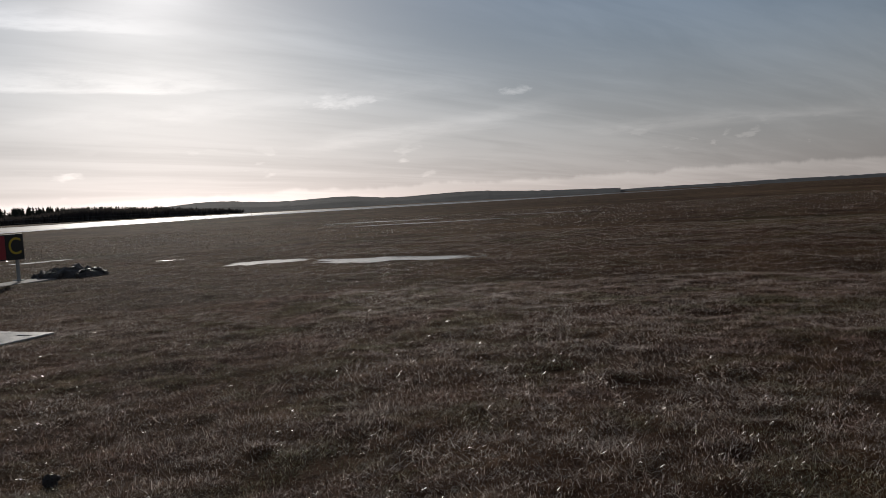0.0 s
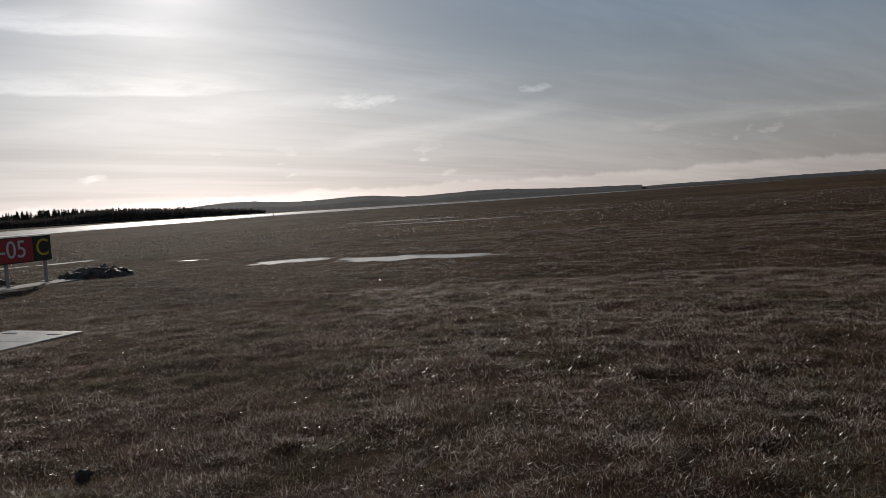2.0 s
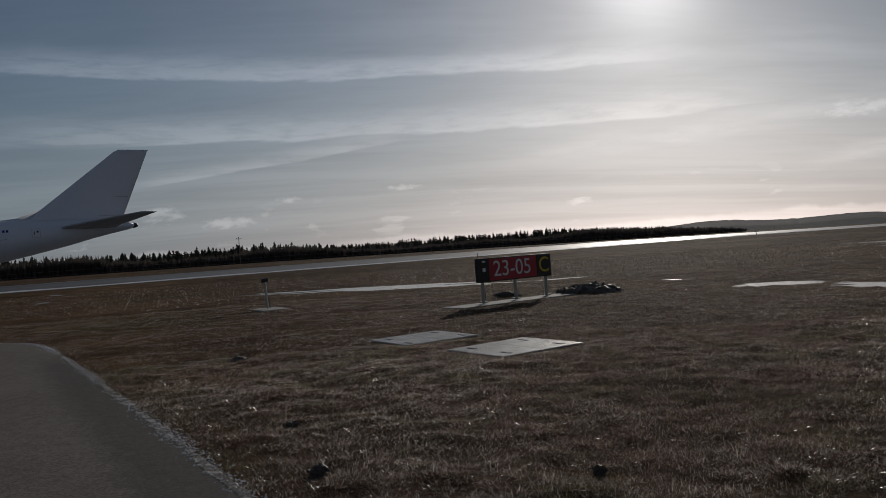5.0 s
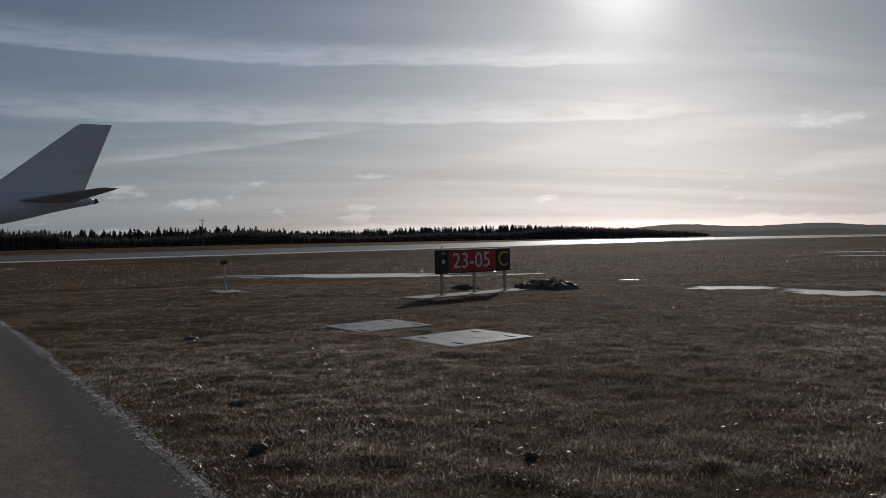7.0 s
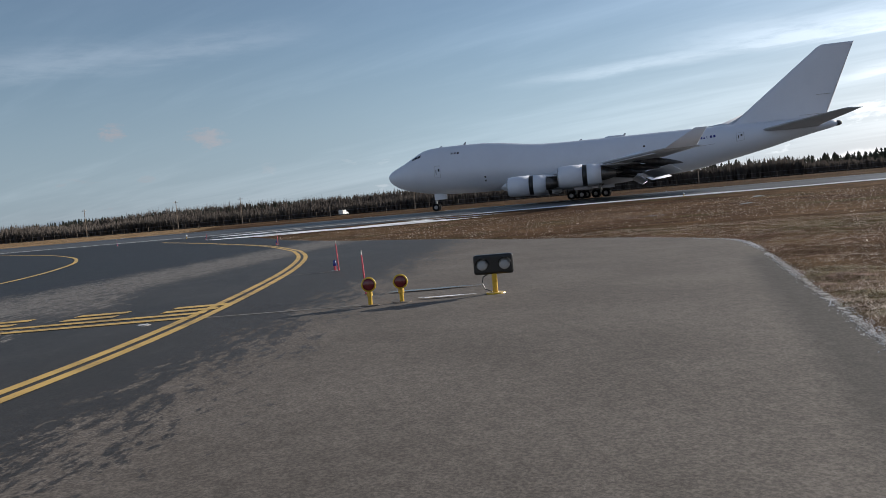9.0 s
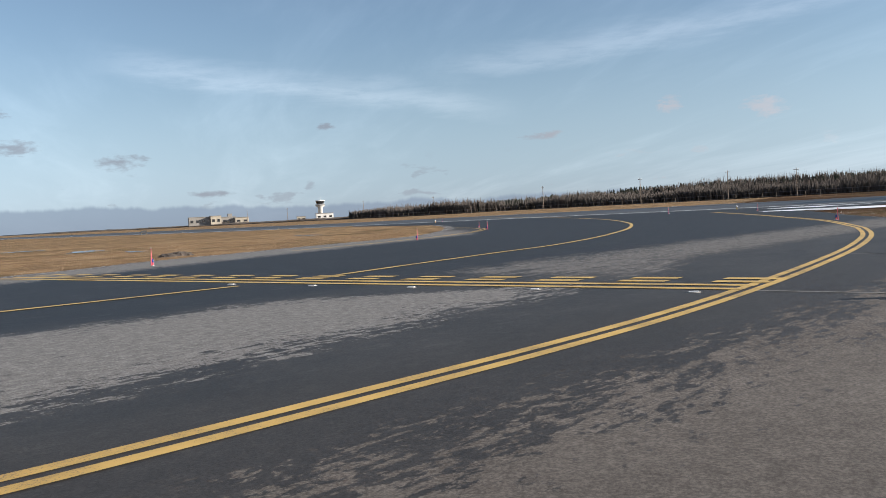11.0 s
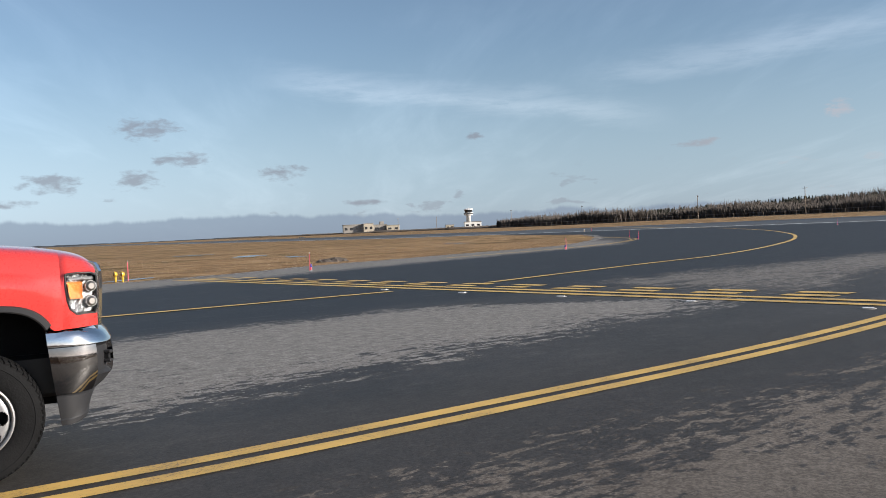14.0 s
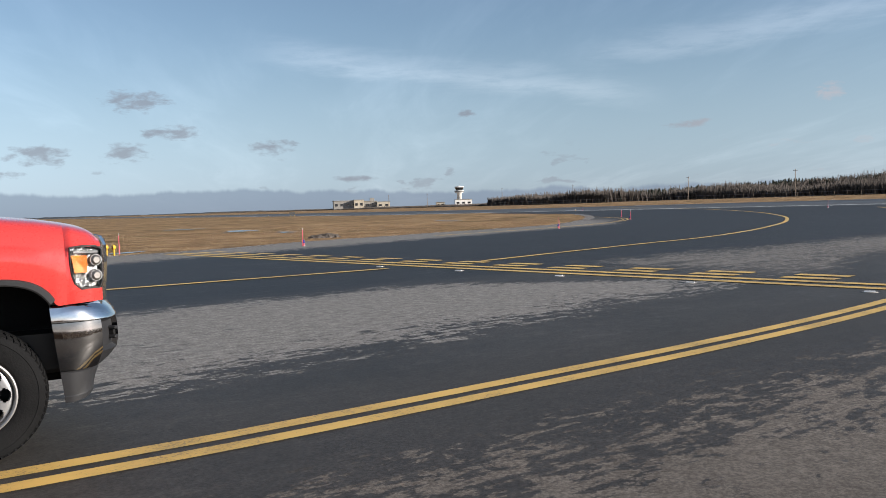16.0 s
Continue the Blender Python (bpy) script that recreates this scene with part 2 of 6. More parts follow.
def blade_material():
    mt = bpy.data.materials.new("dry_grass_blade")
    mt.use_nodes = True
    k = Nodes(mt.node_tree)
    p = mt.node_tree.nodes["Principled BSDF"]
    geo = k.node("ShaderNodeNewGeometry")
    r = geo.outputs["Random Per Island"]
    vec = geo.outputs["Position"]
    patch = k.noise(vec, 0.55, 4.0, 0.65, 0.3)
    col = k.mix(k.step(r, 0.0, 1.0), (0.052, 0.034, 0.027), (0.285, 0.207, 0.156))
    col = k.mix(k.step(k.m("ADD", r, k.m("MULTIPLY", patch, 0.8)), 1.0, 1.36), col, (0.64, 0.59, 0.53))
    rust = k.step(k.noise(vec, 0.45, 5.0, 0.65, 0.4), 0.48, 0.60)
    col = k.mix(k.m("MULTIPLY", rust, 0.4), col, k.mix(r, (0.060, 0.022, 0.016), (0.250, 0.125, 0.088)))
    green = k.step(k.noise(vec, 0.8, 5.0, 0.7, 0.5), 0.49, 0.61)
    col = k.mix(k.m("MULTIPLY", green, 0.6), col, k.mix(r, (0.040, 0.046, 0.014), (0.150, 0.150, 0.062)))
    tuft = k.noise(vec, 3.2, 4.0, 0.7, 0.4)
    col = k.vm("SCALE", col, scale=k.step(tuft, 0.34, 0.62, 0.80, 1.42))
    x, y, z = k.split(vec)
    col = k.mix(k.m("MULTIPLY", k.step(y, -18.0, -24.0), 0.85), col, k.mix(r, (0.30, 0.190, 0.100), (0.50, 0.345, 0.200)))
    k.put(p.inputs["Base Color"], col)
    # wet and bleached blades lie in patches
    glint = k.m("ADD", k.m("FRACT", k.m("MULTIPLY", r, 57.0)), k.m("MULTIPLY", k.m("SUBTRACT", k.noise(vec, 0.9, 5.0, 0.7, 0.4), 0.5), 1.8))
    k.put(p.inputs["Roughness"], k.step(glint, 0.52, 0.58, 0.58, 0.31))
    k.put(p.inputs["Specular IOR Level"], k.step(glint, 0.52, 0.58, 0.24, 1.0))
    through_light = k.node("ShaderNodeBsdfTranslucent", k.vm("MULTIPLY", col, (1.52, 1.42, 1.36))).outputs[0]
    blend = k.node("ShaderNodeMixShader", 0.40, p.outputs[0], through_light)
    k.put(mt.node_tree.nodes["Material Output"].inputs["Surface"], blend.outputs[0])
    return mt


def asphalt_material():
    """Worn taxiway: newer dark lanes and pale, ravelled lanes that run along it, broken up into streaks."""
    mt = bpy.data.materials.new("taxiway_asphalt")
    mt.use_nodes = True
    k = Nodes(mt.node_tree)
    p = mt.node_tree.nodes["Principled BSDF"]
    vec = k.node("ShaderNodeNewGeometry").outputs["Position"]
    x, y, z = k.split(vec)
    along = k.m("ADD", k.m("MULTIPLY", x, -0.951), k.m("MULTIPLY", y, 0.309))
    q = k.m("SUBTRACT", k.m("ADD", k.m("MULTIPLY", x, -0.309), k.m("MULTIPLY", y, -0.951)), 5.96)
    streak = k.noise(k.xyz(k.m("MULTIPLY", along, 0.42), q, 0.0), 1.7, 12.0, 0.80, 0.2)
    blot = k.noise(k.xyz(k.m("MULTIPLY", along, 0.6), q, 4.0), 0.6, 9.0, 0.72, 0.3)
    tatter = k.noise(k.xyz(k.m("MULTIPLY", along, 0.5), q, 2.0), 9.0, 6.0, 0.75, 0.2)
    wisps = k.noise(k.xyz(k.m("MULTIPLY", along, 0.30), q, 11.0), 4.5, 8.0, 0.72, 0.3)
    broken = k.m("ADD", k.m("MULTIPLY", streak, 0.25), k.m("ADD", k.m("MULTIPLY", wisps, 0.35), k.m("MULTIPLY", tatter, 0.40)))
    broken = k.m("MULTIPLY", k.m("SUBTRACT", broken, 0.5), 8.5)

    def dissolve(cover, lo=-0.03, hi=0.10):
        """Cover from 0 to 1 becomes a broken edge."""
        return k.m("MULTIPLY", k.step(k.m("ADD", k.m("SUBTRACT", cover, 0.5), broken), lo, hi), k.step(cover, 0.02, 0.2))

    # bleached lane between the centre line and the double edge line, tapering out at the hold line
    low_side = k.m("ADD", k.m("MULTIPLY", along, 0.13), 2.0)
    high_side = k.step(along, 8.0, 15.0, 7.7, 2.6)
    lane1 = k.m("MULTIPLY", k.step(k.m("SUBTRACT", q, low_side), -1.6, 1.5), k.step(k.m("SUBTRACT", q, high_side), -1.3, 1.0, 1.0, 0.0))
    lane1 = dissolve(k.m("MULTIPLY", lane1, 1.22))
    # bleached strip along the turf island
    edge_y = k.m("SUBTRACT", -30.7, k.m("MULTIPLY", k.m("MAXIMUM", k.m("SUBTRACT", k.m("MULTIPLY", x, -1.0), 56.0), 0.0), 0.45))
    lane2 = dissolve(k.step(k.m("SUBTRACT", y, edge_y), 2.0, 8.0, 1.3, -0.2))
    lane2 = k.m("MULTIPLY", lane2, k.step(x, -88.0, -62.0))
    # pale shoulder with dark flecks that thin out away from the lines
    shoulder = dissolve(k.step(q, 0.5, -5.6, -0.3, 1.75))
    # pale patches past the hold line
    past = k.m("MULTIPLY", k.step(along, 12.0, 17.0), k.m("MULTIPLY", k.step(k.m("SUBTRACT", q, k.step(along, 14.0, 21.0, 2.4, 4.4)), -1.0, 1.6), k.step(q, 7.8, 11.5, 1.0, 0.0)))
    past = k.m("MULTIPLY", dissolve(k.m("SUBTRACT", k.m("MULTIPLY", past, 1.1), 0.2), -0.2, 0.5), 0.85)
    # wet dark gravelly margin beside the turf
    verge = k.m("ADD", k.m("ADD", y, k.m("MULTIPLY", x, 0.5363)), k.m("MULTIPLY", k.m("SUBTRACT", tatter, 0.5), 0.5))
    margin = k.m("MULTIPLY", k.step(verge, 0.65, 1.15), k.step(x, -15.5, -13.5))
    pale = k.m("MAXIMUM", k.m("MAXIMUM", lane1, lane2), k.m("MAXIMUM", shoulder, past), clamp=True)
    grain = k.noise(vec, 90.0, 3.0, 0.7)
    stones = k.noise(vec, 34.0, 2.0, 0.6)
    dark = k.mix(k.step(blot, 0.3, 0.7), (0.034, 0.032, 0.030), (0.056, 0.051, 0.047))
    worn = k.mix(k.step(k.noise(vec, 0.35, 6.0, 0.65), 0.3, 0.7), (0.118, 0.101, 0.086), (0.160, 0.139, 0.119))
    # newer, blacker surfacing beyond the centre line
    dark = k.mix(k.m("MULTIPLY", k.step(q, 7.2, 9.2), 0.75), dark, (0.014, 0.0155, 0.019))
    dark = k.mix(k.step(wisps, 0.52, 0.68, 0.0, 0.45), dark, (0.095, 0.088, 0.080))
    bleached = k.mix(k.step(tatter, 0.35, 0.65), (0.17, 0.158, 0.145), (0.25, 0.235, 0.215))
    col = k.mix(pale, dark, k.mix(k.m("MAXIMUM", k.m("MAXIMUM", lane1, lane2), past, clamp=True), worn, bleached))
    col = k.mix(k.m("MULTIPLY", margin, 0.75), col, (0.048, 0.043, 0.039))
    # the strip next to the double line is browner
    col = k.mix(k.m("MULTIPLY", k.step(q, 1.2, 0.0), k.m("SUBTRACT", 0.5, k.m("MULTIPLY", pale, 0.5))), col, (0.046, 0.039, 0.033))
    mottle = k.noise(vec, 7.0, 6.0, 0.7)
    col = k.mix(k.step(mottle, 0.3, 0.7), k.vm("SCALE", col, scale=0.84), k.vm("SCALE", col, scale=1.16))
    col = k.mix(k.step(k.m("ADD", grain, stones), 0.75, 1.3), k.vm("SCALE", col, scale=0.68), k.vm("SCALE", col, scale=1.34))
    k.put(p.inputs["Base Color"], col)
    rough = k.m("ADD", k.m("MULTIPLY", pale, 0.22), k.m("ADD", k.m("MULTIPLY", grain, 0.2), 0.50))
    k.put(p.inputs["Roughness"], rough)
    k.put(p.inputs["Specular IOR Level"], k.step(pale, 0.0, 0.6, 0.24, 0.16))
    bn = mt.node_tree.nodes.new("ShaderNodeBump")
    bn.inputs["Strength"].default_value, bn.inputs["Distance"].default_value = 0.35, 0.004
    k.put(bn.inputs["Height"], k.m("ADD", grain, stones))
    k.put(p.inputs["Normal"], bn.outputs[0])
    return mt


def runway_material():
    mt = bpy.data.materials.new("runway_asphalt")
    mt.use_nodes = True
    k = Nodes(mt.node_tree)
    p = mt.node_tree.nodes["Principled BSDF"]
    vec = k.node("ShaderNodeTexCoord").outputs["Object"]
    x, y, z = k.split(vec)
    u = k.m("ADD", k.m("MULTIPLY", x, -0.90631), k.m("MULTIPLY", y, 0.42262))
    v = k.m("ADD", k.m("MULTIPLY", x, 0.42262), k.m("MULTIPLY", y, 0.90631))
    lanes = k.noise(k.xyz(u, k.m("MULTIPLY", v, 0.02), 0.0), 0.22, 5.0, 0.6)
    grain = k.noise(vec, 6.0, 4.0, 0.7)
    wheel = k.m("MULTIPLY", k.step(u, 112.0, 118.0), k.step(u, 136.0, 142.0, 1.0, 0.0))
    col = k.mix(k.step(lanes, 0.35, 0.65), (0.055, 0.055, 0.057), (0.085, 0.083, 0.080))
    col = k.mix(k.m("MULTIPLY", wheel, k.step(lanes, 0.3, 0.6, 0.35, 0.8)), col, (0.030, 0.030, 0.032))
    k.put(p.inputs["Base Color"], k.mix(grain, k.vm("SCALE", col, scale=0.85), k.vm("SCALE", col, scale=1.15)))
    k.put(p.inputs["Roughness"], k.step(lanes, 0.3, 0.7, 0.46, 0.62))
    p.inputs["Specular IOR Level"].default_value = 0.25
    return mt


def paint_material(name, col, worn, rough=0.6):
    """Road paint, chipped through to the asphalt in specks."""
    mt = bpy.data.materials.new(name)
    mt.use_nodes = True
    k = Nodes(mt.node_tree)
    p = mt.node_tree.nodes["Principled BSDF"]
    vec = k.node("ShaderNodeNewGeometry").outputs["Position"]
    chips = k.noise(vec, 55.0, 3.0, 0.75)
    wear = k.noise(vec, 1.3, 5.0, 0.6)
    f = k.step(k.m("ADD", k.m("MULTIPLY", chips, 0.6), k.m("MULTIPLY", wear, 0.4)), 0.52, 0.66)
    k.put(p.inputs["Base Color"], k.mix(f, k.mix(k.step(wear, 0.3, 0.7), col, tuple(c * 0.72 for c in col)), worn))
    p.inputs["Roughness"].default_value = rough
    return mt


def plain(name, col, rough=0.5, metal=0.0, coat=0.0, emit=None, strength=0.0, bump=0.0):
    mt = material(name, col, tuple(c * 0.82 for c in col), 3.0, rough, bump, 45.0, metal, 0.004, 0.5, 0.3, 0.8, 0.08)
    p = mt.node_tree.nodes["Principled BSDF"]
    p.inputs["Coat Weight"].default_value, p.inputs["Coat Roughness"].default_value = coat, 0.04
    if emit:
        p.inputs["Emission Color"].default_value = (*emit, 1)
        p.inputs["Emission Strength"].default_value = strength
    return mt


GROUND, BLADE, ASPHALT, RUNWAY = ground_material(), blade_material(), asphalt_material(), runway_material()
YELLOW_PAINT = paint_material("yellow_road_paint", (0.68, 0.43, 0.115), (0.17, 0.13, 0.08))
RUNWAY_WHITE = plain("runway_white_paint", (0.82, 0.82, 0.80), 0.6)
WHITE_PAINT = paint_material("white_road_paint", (0.72, 0.72, 0.70), (0.2, 0.2, 0.2))
SEALANT = material("pale_sealant", (0.20, 0.185, 0.16), (0.13, 0.12, 0.105), 4.0, 0.8)
EDGE_GRIT = material("salt_stained_grit", (0.50, 0.48, 0.46), (0.085, 0.072, 0.06), 6.0, 0.85, 0.8, 60.0, 0, 0.02, 0.3, 0.40, 0.52)
SNOW = material("old_snow", (0.93, 0.93, 0.93), (0.82, 0.82, 0.83), 1.0, 0.7, 0.8, 9.0, 0, 0.06, 0.4)
WATER = material("puddle_water", (0.030, 0.027, 0.022), (0.045, 0.04, 0.03), 1.0, 0.16, 0.12, 6.0, 0, 0.004, 0.5, 0.35, 0.65, 0.05)
STEEL_PLATE = material("galvanised_tread_plate", (0.62, 0.61, 0.59), (0.48, 0.475, 0.46), 2.5, 0.40, 0.15, 40.0, 0.8, 0.004)
CONCRETE = material("weathered_concrete", (0.30, 0.28, 0.255), (0.20, 0.185, 0.165), 3.0, 0.85, 0.5, 40.0)
GALV = plain("galvanised_steel", (0.38, 0.38, 0.37), 0.45, 0.7)
SOIL = material("wet_dug_soil", (0.050, 0.038, 0.030), (0.100, 0.078, 0.060), 6.0, 0.6, 1.0, 25.0, 0, 0.04)
BLACK = plain("black_enamel", (0.012, 0.012, 0.013), 0.35)
SIGN_RED = plain("sign_red", (0.42, 0.030, 0.040), 0.4)
SIGN_WHITE = plain("sign_white", (0.75, 0.75, 0.73), 0.45)
SIGN_YELLOW = plain("sign_yellow", (0.70, 0.48, 0.03), 0.45)
LIGHT_YELLOW = plain("lamp_body_yellow", (0.62, 0.38, 0.025), 0.42, 0, 0.2, bump=0.1)
RED_LENS = plain("dark_red_lens", (0.16, 0.012, 0.016), 0.15, 0, 0.6)
CLEAR_LENS = plain("frosted_lens", (0.42, 0.44, 0.46), 0.18, 0, 0.6)
AMBER_LENS = plain("amber_lens", (0.42, 0.10, 0.004), 0.2, 0, 0.5)
PINK = plain("faded_pink_red", (0.62, 0.09, 0.12), 0.55)
BLUE_LENS = plain("blue_lens", (0.02, 0.03, 0.22), 0.2, 0, 0.5)
PLANE_WHITE = material("aircraft_white_paint", (0.69, 0.72, 0.79), (0.65, 0.68, 0.75), 0.35, 0.36, 0.0, 6.0, 0, 0.01, 0.5, 0.3, 0.7, 0.08)
PLANE_GREY = material("aircraft_grey_wing", (0.44, 0.45, 0.47), (0.38, 0.39, 0.41), 0.5, 0.4, 0.0, 5.0)
DARK_METAL = material("dark_bare_metal", (0.10, 0.10, 0.105), (0.05, 0.05, 0.052), 2.0, 0.45, 0.0, 9.0, 0.7)
NOZZLE = material("heat_stained_metal", (0.19, 0.18, 0.17), (0.10, 0.095, 0.09), 1.5, 0.38, 0.0, 9.0, 0.85)
RUBBER = material("tyre_rubber", (0.006, 0.006, 0.0065), (0.010, 0.010, 0.0105), 4.0, 0.85, 0.3, 60.0, 0.0, 0.01, 0.12)
GLASS_DARK = plain("dark_window", (0.015, 0.018, 0.022), 0.08, 0, 0.4)
TRUCK_RED = plain("glossy_red_car_paint", (0.60, 0.046, 0.040), 0.28, 0.0, 0.9)
CHROME = plain("chrome", (0.78, 0.79, 0.80), 0.10, 1.0)
TRIM_GREY = plain("grey_plastic", (0.024, 0.024, 0.026), 0.55, bump=0.2)
TRIM_GREY.node_tree.nodes["Principled BSDF"].inputs["Specular IOR Level"].default_value = 0.22
BUMPER_GREY = plain("dark_chrome_bumper", (0.30, 0.29, 0.285), 0.07, 1.0, 0.0)
LAMP_GLASS = plain("clear_polycarbonate", (0.96, 0.97, 0.98), 0.02)
LAMP_GLASS.node_tree.nodes["Principled BSDF"].inputs["Transmission Weight"].default_value = 1.0
LAMP_GLASS.node_tree.nodes["Principled BSDF"].inputs["IOR"].default_value = 1.2
ALLOY = plain("machined_alloy", (0.33, 0.33, 0.335), 0.44, 0.8)
WALL_WHITE = material("painted_wall_white", (0.74, 0.73, 0.70), (0.66, 0.65, 0.62), 0.3, 0.7, 0.0, 3.0)
WALL_TAN = material("painted_wall_tan", (0.46, 0.40, 0.31), (0.38, 0.33, 0.26), 0.3, 0.7, 0.0, 3.0)
# needle green lifted towards grey, with distance haze put into the colour
CONIFER = material("hazed_spruce_needles", (0.046, 0.052, 0.040), (0.078, 0.080, 0.060), 0.5, 0.8, 0.0, 3.0, 0, 0.01, 0.2)
BARK = material("spruce_bark", (0.07, 0.055, 0.045), (0.11, 0.09, 0.075), 2.0, 0.9, 0.4, 12.0)
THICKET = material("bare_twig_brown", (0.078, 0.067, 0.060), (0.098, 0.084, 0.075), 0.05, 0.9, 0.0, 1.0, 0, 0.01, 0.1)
# hill colour carries the air haze as a pale bluish lift
HILLWOOD = material("hazed_wooded_hill", (0.060, 0.066, 0.072), (0.090, 0.094, 0.098), 0.012, 0.95, 0.0, 0.15, 0, 0.01, 0.05)
WOOD_POLE = material("weathered_pole_wood", (0.16, 0.12, 0.09), (0.22, 0.18, 0.14), 2.0, 0.9, 0.3, 20.0)
# needles pass some light; the translucent mix on both also stands in for haze
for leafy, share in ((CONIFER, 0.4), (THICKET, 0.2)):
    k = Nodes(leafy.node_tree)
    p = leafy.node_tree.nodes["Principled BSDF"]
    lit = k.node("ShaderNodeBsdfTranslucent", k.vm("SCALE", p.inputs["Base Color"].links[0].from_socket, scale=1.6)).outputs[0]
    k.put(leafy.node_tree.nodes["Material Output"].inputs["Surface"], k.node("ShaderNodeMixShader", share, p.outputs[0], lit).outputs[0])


# ---- ground plan: u across the runway, v along it ----
DV, NV = (0.42262, 0.90631), (-0.90631, 0.42262)
A_KNOTS = [(-4000, 0), (60, 0), (94, 0.4), (127, 0.95), (160, 0.5), (172, 0.4), (320, 2.0), (4000, 2.0)]
RISE = 6.0          # low wooded rise beyond the runway
B_KNOTS = [(-4000, 9), (-2500, 9), (-200, 0), (120, 0), (2500, -16), (4000, -16)]


def uv(x, y):
    return x * NV[0] + y * NV[1], x * DV[0] + y * DV[1]


def xy(u, v):
    return u * NV[0] + v * DV[0], u * NV[1] + v * DV[1]


def height(x, y):
    u, v = uv(x, y)
    rise = RISE * np.interp(u, [345, 430, 900, 1200], [0, 1, 1, 0]) * np.interp(v, [-600, -330, -60, 60], [0, 1, 1, 0])
    return float(np.interp(u, [k[0] for k in A_KNOTS], [k[1] for k in A_KNOTS]) + np.interp(v, [k[0] for k in B_KNOTS], [k[1] for k in B_KNOTS]) + rise)


def mesh_from(name, bm, mat=None, smooth=False):
    me = bpy.data.meshes.new(name)
    bmesh.ops.recalc_face_normals(bm, faces=bm.faces)
    bm.to_mesh(me)
    bm.free()
    if mat:
        me.materials.append(mat)
    if smooth:
        me.shade_smooth()
    if smooth == "hard":
        me.set_sharp_from_angle(angle=radians(32))
    return me


def part(name, bm, mat, parent, label="", smooth=False, at=None):
    ob = new(name, mesh_from(name, bm, mat, smooth))
    ob.parent = parent
    if at is not None:
        ob.matrix_basis = at
    return tagged(ob, label) if label else ob


def thing(name, label, category, at=None, group="", kind=""):
    ob = new(name)
    ob.empty_display_size = 0.2
    if at is not None:
        ob.matrix_basis = at
    return tagged(ob, label, category, group, kind)


def stand(x, y, rz=0.0, lift=0.0):
    return pose(x, y, height(x, y) + lift, 0, 0, rz)


def sheet(name, outline, mat, lift, label, category, kind="structure"):
    """A flat outline laid on the ground, cut where the ground bends."""
    bm = bmesh.new()
    face = bm.faces.new([bm.verts.new((x, y, 0)) for x, y in outline])
    for knots, axis in ((A_KNOTS, NV), (B_KNOTS, DV)):
        for k, _ in knots[1:-1]:
            bmesh.ops.bisect_plane(bm, geom=bm.verts[:] + bm.edges[:] + bm.faces[:], plane_co=(axis[0] * k, axis[1] * k, 0), plane_no=(axis[0], axis[1], 0))
    bmesh.ops.triangulate(bm, faces=bm.faces[:])
    for vtx in bm.verts:
        vtx.co.z = height(vtx.co.x, vtx.co.y) + lift
    for f in bm.faces:
        f.normal_update()
        if f.normal.z < 0:
            f.normal_flip()
    me = bpy.data.meshes.new(name)
    bm.to_mesh(me)
    bm.free()
    me.materials.append(mat)
    return tagged(new(name, me), label, category, kind=kind)


def spline(points, step=1.0):
    """Catmull-Rom through the points."""
    p = [Vector((*q, 0)) for q in points]
    p = [2 * p[0] - p[1]] + p + [2 * p[-1] - p[-2]]
    out = []
    for i in range(1, len(p) - 2):
        n = max(1, int((p[i + 1] - p[i]).length / step))
        for j in range(n):
            t = j / n
            out.append(0.5 * (2 * p[i] + (p[i + 1] - p[i - 1]) * t + (2 * p[i - 1] - 5 * p[i] + 4 * p[i + 1] - p[i + 2]) * t * t + (3 * p[i] - p[i - 1] - 3 * p[i + 1] + p[i + 2]) * t ** 3))
    out.append(p[-2])
    return [(v.x, v.y) for v in out]


def ribbon(name, points, width, mat, lift, label, category="marking", offset=0.0, ragged=0.0, seed=0, parent=None):
    rnd = random.Random(seed)
    bm, rows = bmesh.new(), []
    n = len(points)
    for i, (x, y) in enumerate(points):
        a, b = Vector(points[max(i - 1, 0)]), Vector(points[min(i + 1, n - 1)])
        t = (b - a).normalized()
        s = Vector((-t.y, t.x))
        lo, hi = offset - width / 2 - rnd.random() * ragged, offset + width / 2 + rnd.random() * ragged
        rows.append([bm.verts.new((x + s.x * o, y + s.y * o, height(x + s.x * o, y + s.y * o) + lift)) for o in (lo, hi)])
    for r, q in zip(rows, rows[1:]):
        bm.faces.new((r[0], q[0], q[1], r[1]))
    for f in bm.faces:
        f.normal_update()
        if f.normal.z < 0:
            f.normal_flip()
    me = bpy.data.meshes.new(name)
    bm.to_mesh(me)
    bm.free()
    me.materials.append(mat)
    ob = new(name, me)
    if parent:
        ob.parent = parent
        return ob
    return tagged(ob, label, category, kind="structure")


# ---- ground, runway, taxiway ----
FRONT_EDGE = spline([(60, -32), (25, -12.6), (10, -4.2), (3, -0.3), (0.3, 1.25), (-2.45, 2.85), (-3.67, 3.55), (-6.0, 4.81), (-10.08, 6.93), (-14.84, 9.37), (-17.2, 10.5), (-18.7, 11.1), (-20.4, 11.3), (-25.5, 10.45), (-31.2, 8.55), (-37.4, 7.2), (-49.2, 3.5), (-60, 1.0), (-74, -1.4)], 0.3)
THROAT = [(-85, -3.9), xy(84, -37), xy(90, -28), xy(96, -12), xy(96, -150), (-139, -88.7), (-109, -55)]
